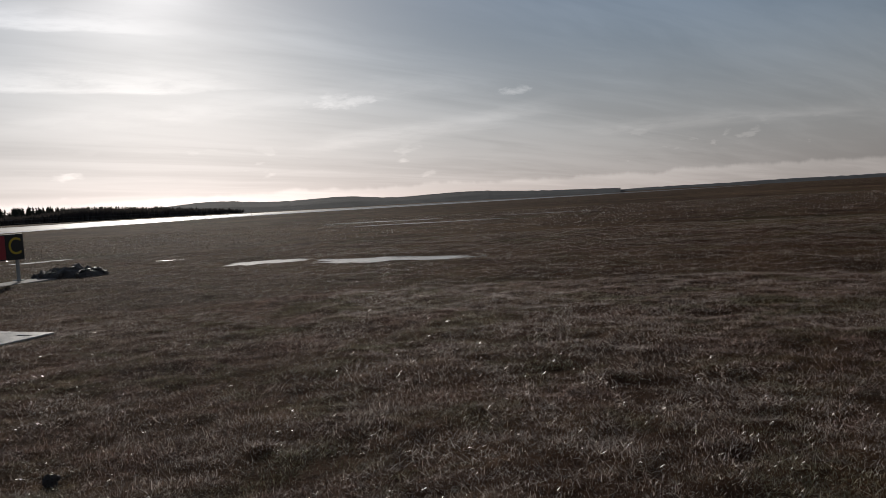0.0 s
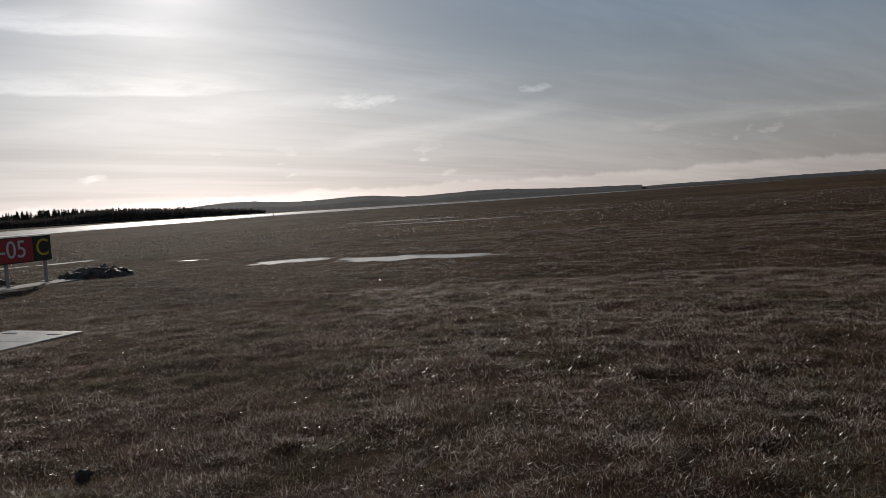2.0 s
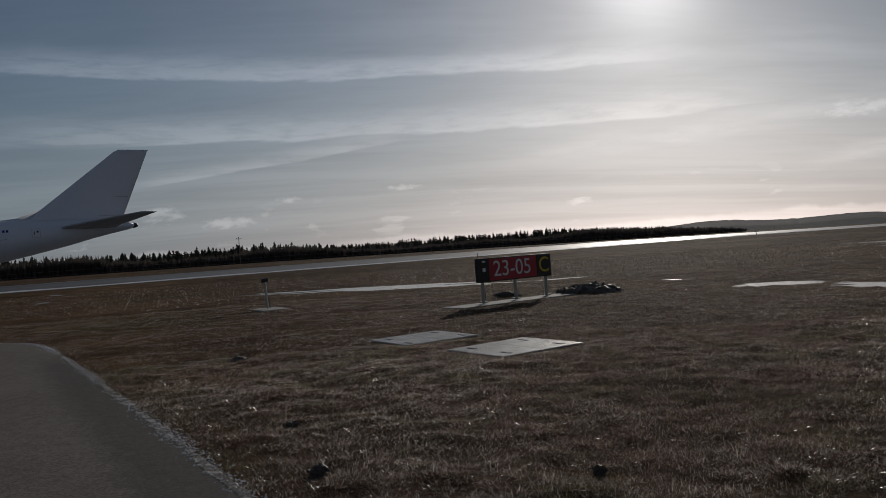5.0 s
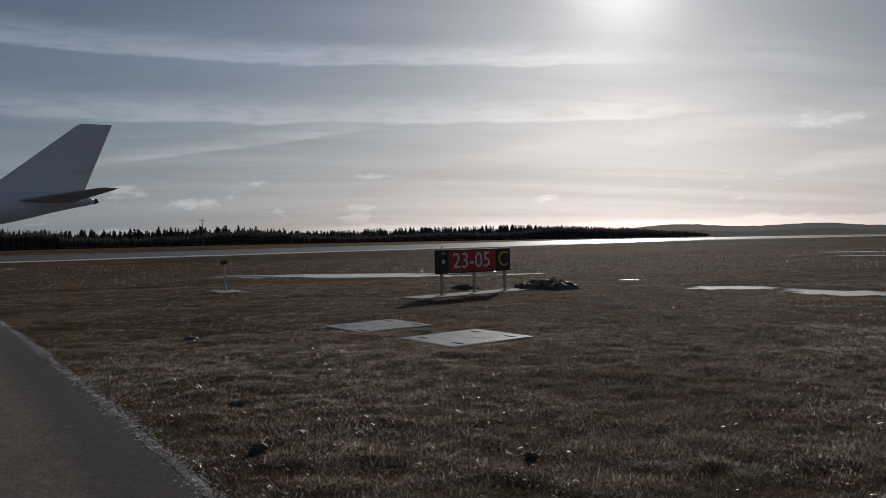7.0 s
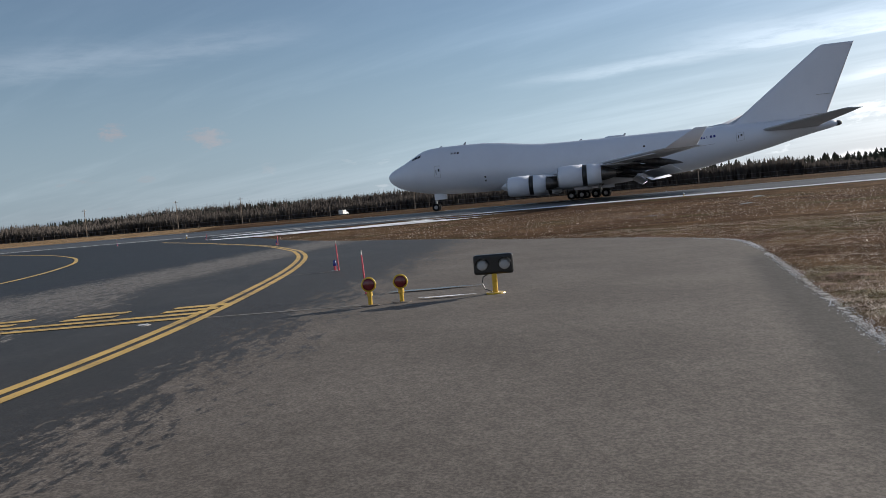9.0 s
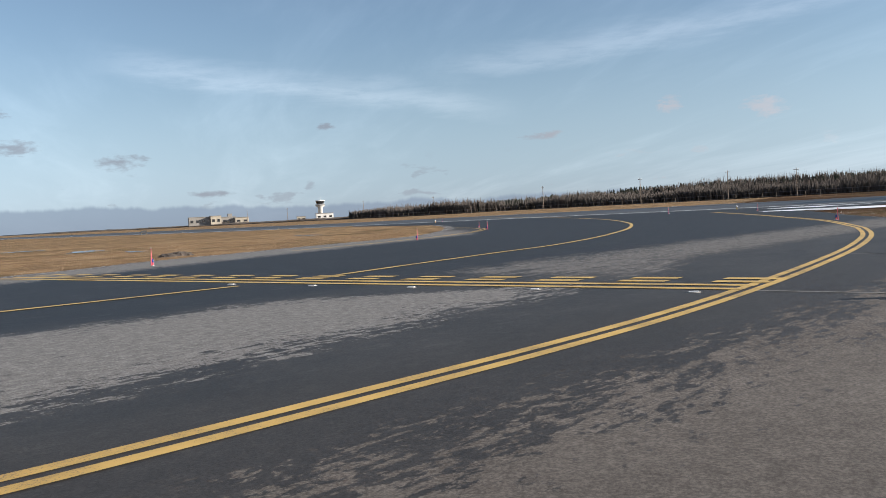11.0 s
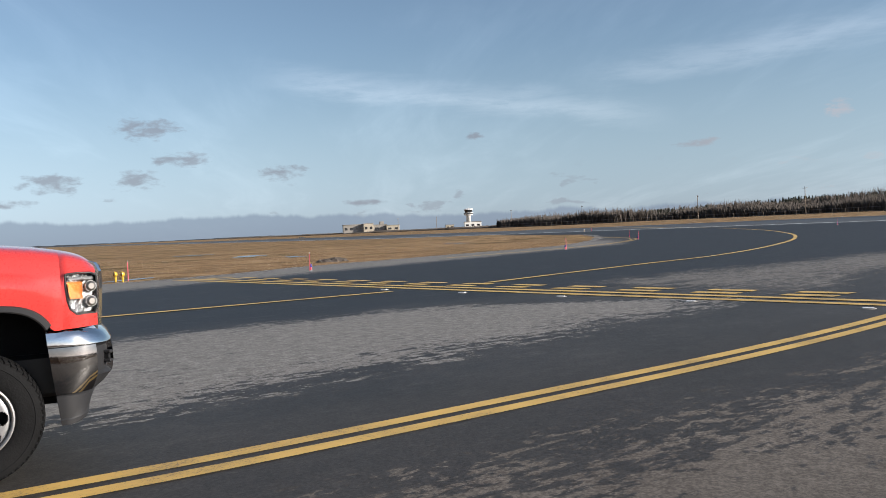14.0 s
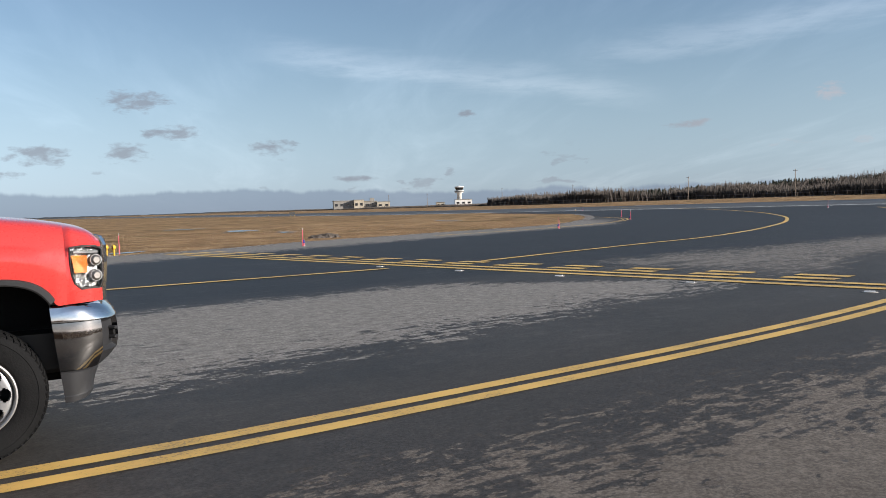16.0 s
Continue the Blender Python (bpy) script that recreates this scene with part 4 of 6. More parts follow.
        part("exhaust_nozzle", b_lathe(bms(), [(5.2, 0.92), (6.2, 0.78), (7.3, 0.52), (7.3, 0.44), (6.6, 0.5)], 24, m), NOZZLE, eng, "heat-stained exhaust nozzle", True)
        part("exhaust_plug", b_lathe(bms(), [(6.6, 0.42), (7.4, 0.3), (8.2, 0.05)], 18, m), NOZZLE, eng, "", True)
        zt_ = wing_z(y)
        rs = [[(xf + 0.9, sgn * y + s * 0.10, zc + 1.35) for s in (-1, 1)] + [(xf + 5.8, sgn * y + s * 0.16, zc + 1.0) for s in (1, -1)],
              [(wing_le(y) - 0.3, sgn * y + s * 0.12, zt_ + 0.05) for s in (-1, 1)] + [(wing_le(y) + 4.6, sgn * y + s * 0.2, zt_ - 0.35) for s in (1, -1)]]
        part("pylon", b_loft(bms(), rs), PLANE_WHITE, plane)
    # tailplane
    stab = wing_loft([(0.8, 55.8, 7.35, 8.6, 0.10), (3.0, 57.5, 7.65, 7.4, 0.10), (11.1, 65.4, 8.75, 2.6, 0.09)], sgn)
    part("tailplane", stab, PLANE_GREY, plane, "grey swept tailplane", True)

fin = wing_loft([(0.0, 52.4, 8.4, 13.4, 0.08), (0.7, 53.3, 8.4, 12.6, 0.08), (10.1, 65.0, 8.4, 4.75, 0.075), (10.45, 65.7, 8.4, 4.3, 0.06)], upright=True)
part("tail_fin", fin, PLANE_WHITE, plane, "tall plain white tail fin", True)
part("fin_fillet", b_loft(bms(), [[(48.5, 0, 8.85), (48.6, 0.04, 8.8), (48.6, -0.04, 8.8)], [(51.6, 0, 9.2), (51.6, 0.22, 8.7), (51.6, -0.22, 8.7)], [(54.6, 0, 10.2), (54.6, 0.36, 8.6), (54.6, -0.36, 8.6)]]), PLANE_WHITE, plane, "", True)
for z0, x0, x1 in ((11.9, 64.6, 66.6), (9.2, 62.2, 65.2)):
    b = b_box(bms(), (x0 + x1) / 2, 0, z0, x1 - x0, 0.66 if z0 < 10 else 0.52, 0.05)
    part("rudder_seam", b, PLANE_GREY, plane)
part("tail_cone", b_lathe(bms(), [(0, 0.42), (0.45, 0.36), (0.75, 0.18), (0.75, 0.12), (0.5, 0.1)], 16, Matrix.Translation((67.0, 0, 7.62))), DARK_METAL, plane, "dark exhaust at the tail end", True)
part("belly_fairing", b_loft(bms(), [[(x, w * math.cos(t), zc + h * math.sin(t)) for t in [2 * math.pi * i / 24 for i in range(24)]] for x, w, h, zc in ((17.5, 0.6, 0.3, 3.0), (19.5, 2.6, 0.9, 3.0), (23, 3.7, 1.25, 3.05), (30, 3.9, 1.35, 3.05), (37, 3.6, 1.2, 3.1), (41, 2.4, 0.8, 3.2), (43.5, 0.6, 0.3, 3.3))]), PLANE_WHITE, plane, "", True)
for x0, hh in ((9.0, 0.22), (12.9, 0.4), (31.0, 0.2), (37.5, 0.4), (51.3, 0.25)):
    p0 = fuselage_point(x0, 90)
    part("antenna", b_loft(bms(), [[(x0 - 0.25, 0.03, p0.z - 0.05), (x0 + 0.25, 0.03, p0.z - 0.05), (x0 + 0.25, -0.03, p0.z - 0.05), (x0 - 0.25, -0.03, p0.z - 0.05)], [(x0 + 0.15, 0.015, p0.z + hh), (x0 + 0.35, 0.015, p0.z + hh), (x0 + 0.35, -0.015, p0.z + hh), (x0 + 0.15, -0.015, p0.z + hh)]]), PLANE_GREY, plane)
part("satcom_hump", b_loft(bms(), [[(34.5 + 3.4 * f_, 0.55 * k_ * math.cos(t), 8.8 + 0.34 * k_ * max(0, math.sin(t))) for t in [math.pi * i / 8 for i in range(9)]] for f_, k_ in ((0, 0.2), (0.2, 0.9), (0.8, 0.9), (1, 0.2))], close=False, caps=False), PLANE_WHITE, plane, "", True)


def tyre_mesh(r, w, rim):
    return b_lathe(bms(), [(-w * 0.36, rim), (-w * 0.46, rim * 1.15), (-w * 0.5, r * 0.82), (-w * 0.38, r * 0.97), (-w * 0.15, r), (w * 0.15, r), (w * 0.38, r * 0.97), (w * 0.5, r * 0.82), (w * 0.46, rim * 1.15), (w * 0.36, rim)], 28)


spin = Matrix.Rotation(radians(90), 4, "Z")
TYRE_ME = mesh_from("tyre", tyre_mesh(0.62, 0.46, 0.3), RUBBER, True)
HUB_ME = mesh_from("hub", b_lathe(bms(), [(-0.16, 0.0), (-0.16, 0.2), (-0.2, 0.3), (0.2, 0.3), (0.16, 0.2), (0.16, 0.0)], 16), ALLOY, True)


def gear(x, y, top, axles, track, label):
    leg = part("landing_gear", b_tube(bms(), (x, y, 0.66), (x, y, top), 0.15, 0.19, 12), GALV, plane, label)
    bm = bms()
    if len(axles) > 1:
        b_tube(bm, (x + axles[0], y, 0.64), (x + axles[-1], y, 0.64), 0.13, 0.13, 8)
    for a in axles:
        b_tube(bm, (x + a, y - track, 0.63), (x + a, y + track, 0.63), 0.09, 0.09, 8)
    b_tube(bm, (x, y, 1.5), (x + 1.5, y, top), 0.09, 0.09, 8)
    part("bogie", bm, GALV, leg)
    for a in axles:
        for s in (-1, 1):
            for nm, mh in (("tyre", TYRE_ME), ("hub", HUB_ME)):
                ob = new(nm, mh)
                ob.parent, ob.matrix_basis = leg, Matrix.Translation((x + a, y + s * track, 0.62)) @ spin
    return leg


gear(7.6, 0.0, 3.1, (0.0,), 0.46, "twin-wheel nose landing gear")
for x, y in ((30.3, 5.5), (30.3, -5.5), (33.6, 1.9), (33.6, -1.9)):
    gear(x, y, 3.0, (-0.75, 0.75), 0.56, "four-wheel main landing gear")
for s in (-1, 1):
    part("gear_door", b_box(bms(), 8.4, s * 0.75, 2.3, 1.7, 0.06, 1.0, 0.02), PLANE_WHITE, plane)
    part("gear_door", b_box(bms(), 31.0, s * 6.4, 2.2, 1.9, 0.08, 1.7, 0.02), PLANE_WHITE, plane)
    part("gear_door", b_box(bms(), 34.4, s * 0.7, 1.95, 2.4, 0.06, 1.2, 0.02), PLANE_WHITE, plane)

# ---- red pickup truck parked on the taxiway ----
TRUCK_AT = pose(-2.50, -6.60, 0.008, 0, 0, 64 + 90)
truck = thing("pickup_truck", "glossy red heavy pickup truck with chrome bumper parked on asphalt", "pickup truck", TRUCK_AT)


def arch(x, low):
    for cx in (0.0, -3.7):
        if abs(x - cx) < 0.535:
            return max(low, 0.42 + 0.705 * (1 - (abs(x - cx) / 0.535) ** 4) ** 0.25)
    return low


def truck_ring(x, zb, zt, w, crown=0.03, round_=0.10):
    half = [(w, zb), (w + 0.018, zb + (zt - zb) * 0.3), (w + 0.020, zb + (zt - zb) * 0.55), (w + 0.004, zt - round_ * 1.7), (w - 0.006, zt - round_ * 1.45), (w - 0.05, zt - round_ * 0.7), (w - 0.12, zt - round_ * 0.16), (w - 0.25, zt + crown * 0.3), (w * 0.4, zt + crown * 0.8), (0.0, zt + crown)]
    return [(x, -y, z) for y, z in half] + [(x, y, z) for y, z in reversed(half[:-1])]


def hood_top(x):
    return float(np.interp(x, [-0.75, 0.1, 0.4, 0.56, 0.66, 0.72, 0.765], [1.535, 1.508, 1.474, 1.447, 1.425, 1.40, 1.365]))


def low_edge(x):
    return float(np.interp(x, [0.40, 0.47, 0.56, 0.77], [0.62, 0.945, 0.952, 0.962]))


def lamp_side(x):
    return 0.990 - max(0.0, x - 0.6) * 0.28 - max(0.0, x - 0.70) * 0.35


def nose_ring(x, zb, zt, w):
    """Section of the nose, with one strip left for the lamp opening."""
    half = [(w, zb), (w + 0.018, 1.042), (w + 0.018, 1.312), (w + 0.008, 1.322), (w - 0.004, 1.330), (w - 0.03, max(zt - 0.05, 1.338)), (w - 0.10, max(zt - 0.012, 1.348)), (w - 0.25, zt + 0.009), (w * 0.4, zt + 0.024), (0.0, zt + 0.03)]
    return [(x, -y, z) for y, z in half] + [(x, y, z) for y, z in reversed(half[:-1])]


xs = [-0.75, -0.62] + [round(-0.54 + 0.02 * i, 3) for i in range(54)] + [0.55]
rings = [truck_ring(x, max(arch(x, 0.50), low_edge(x) if x > 0.4 else 0), hood_top(x), float(np.interp(x, [-0.7, -0.2, 0.2, 0.5, 0.62, 0.70, 0.765], [0.975, 0.992, 0.992, 0.98, 0.968, 0.95, 0.915]))) for x in xs]
bm = b_loft(bms(), rings, close=False, caps=False)
nose = [truck_ring(0.55, low_edge(0.55), hood_top(0.55), 0.9725)] + [nose_ring(x, low_edge(x), hood_top(x), lamp_side(x) - 0.02) for x in (0.577, 0.60, 0.64, 0.68, 0.70, 0.73, 0.765)]
nv = [[bm.verts.new(p) for p in ring] for ring in nose]
for i, (p, q) in enumerate(zip(nv, nv[1:])):
    for j in range(len(p) - 1):
        if i == 0 or j not in (1, len(p) - 3):
            bm.faces.new((p[j], p[j + 1], q[j + 1], q[j]))
front_body = part("front_body", bm, TRUCK_RED, truck, "glossy red wing and bonnet", True)
for s in (-1, 1):
    tri = ((0.572, 1.225), (0.577, 1.22), (0.585, 1.133), (0.60, 1.081), (0.639, 1.044), (0.639, 1.036), (0.572, 1.036))
    part("lamp_corner", b_loft(bms(), [[(x, s * (lamp_side(x) - k_), z) for x, z in tri] for k_ in (0.05, 0.001)]), TRUCK_RED, front_body)
xs = [-0.77] + [round(-0.9 - 0.3 * i, 3) for i in range(7)] + [-2.98]
part("cab_body", b_loft(bms(), [truck_ring(x, 0.48, 1.47, 0.985, 0.02, 0.05) for x in xs], close=False, caps=False), TRUCK_RED, truck, "", True)
xs = [-3.0, -3.1] + [round(-3.16 - 0.04 * i, 3) for i in range(28)] + [-4.3, -4.6, -4.9]
part("bed_body", b_loft(bms(), [truck_ring(x, arch(x, 0.55), 1.42, 0.985, 0.0, 0.05) for x in xs], close=False, caps=False), TRUCK_RED, truck, "", True)
part("cab_roof", b_loft(bms(), [[(x, y * w, z) for y, z in ((-1, 1.40), (-0.93, 1.62), (-0.80, zt), (0, zt + 0.04), (0.80, zt), (0.93, 1.62), (1, 1.40))] for x, w, zt in ((-0.80, 0.95, 1.46), (-1.35, 0.93, 1.94), (-2.0, 0.93, 1.98), (-2.75, 0.92, 1.94), (-2.97, 0.93, 1.60))], close=False, caps=False), TRUCK_RED, truck, "", True)
for s in (-1, 1):
    part("side_window", b_loft(bms(), [[(-1.15, s * 0.955, 1.50), (-1.42, s * 0.845, 1.86), (-1.95, s * 0.845, 1.90), (-1.95, s * 0.955, 1.50)], [(-1.15, s * 0.935, 1.50), (-1.42, s * 0.825, 1.86), (-1.95, s * 0.825, 1.90), (-1.95, s * 0.935, 1.50)]]), GLASS_DARK, truck)
    part("side_window", b_loft(bms(), [[(-2.02, s * 0.955, 1.50), (-2.02, s * 0.845, 1.90), (-2.65, s * 0.845, 1.87), (-2.75, s * 0.955, 1.50)], [(-2.02, s * 0.935, 1.50), (-2.02, s * 0.825, 1.90), (-2.65, s * 0.825, 1.87), (-2.75, s * 0.935, 1.50)]]), GLASS_DARK, truck)
    mir = part("door_mirror", b_box(bms(), -1.05, s * 1.16, 1.56, 0.12, 0.2, 0.3, 0.03, 2), BLACK, truck)
    part("mirror_arm", b_tube(bms(), (-1.05, s * 0.95, 1.5), (-1.05, s * 1.1, 1.5), 0.02), BLACK, mir)
    part("door_handle", b_box(bms(), -1.85, s * 1.005, 1.2, 0.2, 0.03, 0.04, 0.01), CHROME, truck)
part("windscreen", b_loft(bms(), [[(-0.78, -0.84, 1.52), (-1.30, -0.74, 1.92), (-1.30, 0.74, 1.92), (-0.78, 0.84, 1.52)], [(-0.82, -0.84, 1.50), (-1.34, -0.74, 1.90), (-1.34, 0.74, 1.90), (-0.82, 0.84, 1.50)]]), GLASS_DARK, truck)
part("underbody", b_box(bms(), -2.1, 0, 0.62, 5.3, 1.30, 0.30, 0.03), BLACK, truck)


def arch_line(cx, wide, tall, n=34):
    """Squarish arch from the sill behind the wheel over to the bumper."""
    pts = []
    for i in range(n + 1):
        t = math.pi * (0.215 + 0.76 * i / n)
        c, s_ = math.cos(t), math.sin(t)
        pts.append((cx + wide * math.copysign(abs(c) ** 0.5, c), 0.42 + tall * abs(s_) ** 0.5))
    return pts


for cx in (0.0, -3.7):
    bm = bms()
    for s in (-1, 1):
        pts = arch_line(cx, 0.52, 0.695)
        pts = [(0.56 + cx, 0.5)] + pts + [(cx - 0.52, 0.45)]
        b_loft(bm, [[(x, s * 0.55, z) for x, z in pts], [(x, s * 0.962, z) for x, z in pts]], close=False, caps=False)
        b_box(bm, cx, s * 0.60, 0.75, 1.1, 0.02, 0.66)
    part("wheel_housing", bm, RUBBER, truck, "black plastic inner wing")
    for s in (-1, 1):
        inner, outer = arch_line(cx, 0.505, 0.678), arch_line(cx, 0.545, 0.720)
        rs = [[(x, s * 0.955, z), (x, s * 1.018, z), (x * 0.8 + X * 0.2, s * 1.024, z * 0.8 + Z * 0.2), (x * 0.1 + X * 0.9, s * 1.020, z * 0.1 + Z * 0.9), (X, s * 0.99, Z)] for (x, z), (X, Z) in zip(inner, outer)]
        part("arch_flare", b_loft(bms(), rs), TRIM_GREY, truck, "grey plastic arch flare", "hard")

# bumper, wrapped round the nose
PLAN = [(0.443, 0.985), (0.50, 0.992), (0.57, 0.992), (0.64, 0.984), (0.70, 0.966), (0.75, 0.938), (0.79, 0.902), (0.825, 0.855), (0.85, 0.80), (0.868, 0.73), (0.88, 0.64), (0.895, 0.45), (0.905, 0.2), (0.908, 0.0)]
PLAN = [(x, -y) for x, y in PLAN] + [(x, y) for x, y in reversed(PLAN[:-1])]


def wrap(levels, i0=0, i1=None, thick=0.05, lift=0.0):
    """Skin of a wrap-round panel: levels of (z, push out at the side, push out at the nose)."""
    rs = []
    n = len(PLAN)
    for i, (x, y) in enumerate(PLAN):
        if i < i0 or i > (n - 1 if i1 is None else i1):
            continue
        a, b = Vector(PLAN[max(0, i - 1)]), Vector(PLAN[min(n - 1, i + 1)])
        t = (b - a).normalized()
        nx_, ny_ = t.y, -t.x
        f = min(1.0, max(0.0, (x - 0.60) / 0.25))
        row, back = [], []
        for z, o0, o1 in levels:
            o = o0 + (o1 - o0) * f
            slant = (0.945 - z) * 0.105 * max(0.0, 0.57 - x) / 0.127
            up = lift * f * max(0.0, 0.51 - z) / 0.19
            row.append((x + slant + nx_ * o, y + ny_ * o, z + up))
            back.append((x + slant + nx_ * (o - thick), y + ny_ * (o - thick), z + up))
        rs.append(row + back[::-1])
    return b_loft(bms(), rs)


PANEL = [(0.527, -0.03, -0.125), (0.532, -0.012, -0.105), (0.56, -0.006, -0.070), (0.63, 0.0, -0.012), (0.70, 0.003, 0.0), (0.79, 0.002, -0.004), (0.836, -0.004, -0.014), (0.838, -0.02, -0.03)]
last = len(PLAN) - 1
bumper = part("bumper", wrap(PANEL, 9, last - 9), BUMPER_GREY, truck, "dark satin steel bumper with chrome top", "hard")
part("chrome_band", wrap([(0.839, -0.02, -0.03), (0.841, 0.003, -0.008), (0.852, 0.004, -0.010), (0.90, -0.004, -0.045), (0.935, -0.014, -0.088), (0.948, -0.03, -0.108), (0.950, -0.05, -0.12)]), CHROME, bumper, "bright chrome bumper band", "hard")
part("valance", wrap([(0.324, -0.035, -0.20), (0.328, -0.022, -0.18), (0.36, -0.020, -0.165), (0.37, -0.026, -0.165), (0.45, -0.020, -0.145), (0.515, -0.018, -0.13), (0.525, -0.03, -0.14)], 0, last, 0.03, 0.075), TRIM_GREY, truck, "grey plastic air dam", "hard")
for s in (-1, 1):
    cheek = (0, 5) if s < 0 else (last - 5, last)
    part("bumper_cheek", wrap(PANEL, *cheek), BUMPER_GREY, bumper, "dark mirror-like bumper end", "hard")
    cut = (5, 9) if s < 0 else (last - 9, last - 5)
    recess = [(z, a - (0.035 if 0.64 < z < 0.82 else 0.004), b - (0.035 if 0.64 < z < 0.82 else 0.004)) for z, a, b in (PANEL[:4] + [(0.655, 0.0, -0.008), (0.66, 0.0, -0.006), (0.78, 0.002, -0.004), (0.815, 0.0, -0.010)] + PANEL[6:])]
    insert = part("corner_insert", wrap(recess, *cut), TRIM_GREY, bumper, "dark grey plastic corner with step slots", "hard")
    turn = Matrix.Rotation(radians(-52 * s), 4, "Z")
    for z in (0.705, 0.765):
        part("step_tread", b_box(bms(), 0.806, s * 0.803, z, 0.035, 0.11, 0.022, 0.006, 1, turn), TRIM_GREY, insert)
    part("step_hole", b_box(bms(), 0.804, s * 0.801, 0.735, 0.02, 0.085, 0.035, 0.004, 1, turn), BLACK, insert)
    # headlight: deep housing, faceted bowl, amber signal, projectors, clear cover
    side = lamp_side
    prof = [(0.577, 1.31), (0.65, 1.318), (0.734, 1.314), (0.768, 1.291), (0.766, 1.087), (0.748, 1.045), (0.639, 1.044), (0.60, 1.081), (0.585, 1.133), (0.577, 1.22)]
    lamp = part("headlight", b_loft(bms(), [[(x, s * (side(x) - 0.09), z) for x, z in prof], [(x, s * (side(x) - 0.012), z) for x, z in prof], [(0.67 + (x - 0.67) * 0.95, s * (side(x) - 0.011), 1.18 + (z - 1.18) * 0.95) for x, z in prof], [(0.67 + (x - 0.67) * 0.9, s * (side(x) - 0.06), 1.18 + (z - 1.18) * 0.9) for x, z in prof]]), BLACK, truck, "clear headlight with amber side signal")
    fr = random.Random(5)
    grid = [[(0.592 + 0.168 * i / 9, s * (side(0.592 + 0.168 * i / 9) - 0.040 - fr.uniform(0, 0.016)), 1.058 + 0.245 * j / 9) for j in range(10)] for i in range(10)]
    part("reflector_bowl", b_loft(bms(), grid, close=False, caps=False), ALLOY, lamp, "silvery faceted headlight bowl")
    quad = ((0.585, 1.258), (0.680, 1.256), (0.678, 1.146), (0.600, 1.148))
    part("turn_signal", b_loft(bms(), [[(x, s * (side(x) - k_), z) for x, z in quad] for k_ in (0.05, 0.016)]), AMBER_LENS, lamp, "amber turn signal")
    for hz in (1.225, 1.125):
        part("projector", b_tube(bms(), (0.722, s * 0.90, hz), (0.733, s * 0.943, hz), 0.042, 0.036, 20), ALLOY, lamp)
        part("projector_lens", b_tube(bms(), (0.733, s * 0.943, hz), (0.736, s * 0.953, hz), 0.034, 0.020, 20), NOZZLE, lamp)
    part("lamp_bar", b_box(bms(), 0.67, s * (side(0.67) - 0.03), 1.278, 0.15, 0.02, 0.022, 0.004), ALLOY, lamp)
    cover = part("lamp_cover", b_loft(bms(), [[(x, s * (side(x) - 0.008), z) for x, z in prof], [(x, s * side(x), z) for x, z in prof], [(0.67 + (x - 0.67) * 0.9, s * (side(x) + 0.004), 1.18 + (z - 1.18) * 0.9) for x, z in prof]]), LAMP_GLASS, lamp, "clear plastic headlight cover", "hard")
    cover.visible_shadow = False
    part("lamp_trim", b_path(bms(), [(x, s * (side(x) - 0.002), z) for x, z in prof + prof[:1]], 0.006, 6), BLACK, lamp)
SURROUND = ((0.755, 0.945), (0.800, 0.945), (0.818, 1.20), (0.818, 1.315), (0.790, 1.375), (0.755, 1.388))
bm = bms()
for s in (-1, 1):
    b_loft(bm, [[(x - 0.02, s * 0.775, z) for x, z in SURROUND], [(x, s * 0.755, z) for x, z in SURROUND], [(x, s * 0.705, z) for x, z in SURROUND]])
for z, x in ((0.965, 0.800), (1.335, 0.812)):
    b_box(bm, x - 0.02, 0, z, 0.05, 1.42, 0.05, 0.012)
grille = part("grille", b_box(bms(), 0.775, 0, 1.16, 0.03, 1.41, 0.40, 0.005), BLACK, truck, "black grille in a chrome surround")
part("grille_surround", bm, CHROME, grille)
for z in (1.06, 1.15, 1.24):
    part("grille_bar", b_box(bms(), 0.800, 0, z, 0.03, 1.41, 0.022, 0.006), CHROME, grille)
text_part("22", 0.078, SIGN_WHITE, truck, Matrix.Translation((0.075, -1.014, 1.25)) @ Matrix.Rotation(radians(90), 4, "X"), 0.001)

TRUCK_TYRE = b_lathe(bms(), [(-0.11, 0.235), (-0.128, 0.26), (-0.131, 0.265), (-0.137, 0.31), (-0.134, 0.36), (-0.137, 0.364), (-0.126, 0.398), (-0.105, 0.412), (-0.06, 0.415), (0.06, 0.415), (0.105, 0.412), (0.126, 0.398), (0.137, 0.364), (0.134, 0.36), (0.137, 0.31), (0.131, 0.265), (0.128, 0.26), (0.11, 0.235)], 64)
for i in range(58):
    a = 2 * math.pi * i / 58
    for s in (-1, 1):
        for off, ww, hh in ((0.105, 0.042, 0.409), (0.040, 0.05, 0.416)):
            m = Matrix.Rotation(a + off, 4, "X") @ Matrix.Translation((s * off, 0, hh)) @ Matrix.Rotation(radians(s * 22), 4, "Z") @ Matrix.Rotation(radians(s * (12 if off > 0.1 else 0)), 4, "Y")
            r_ = bmesh.ops.create_cube(TRUCK_TYRE, size=1.0)
            bmesh.ops.transform(TRUCK_TYRE, matrix=m @ Matrix.Diagonal((ww, 0.031, 0.012, 1)), verts=r_["verts"])
TRUCK_TYRE = mesh_from("tyre", TRUCK_TYRE, RUBBER, "hard")
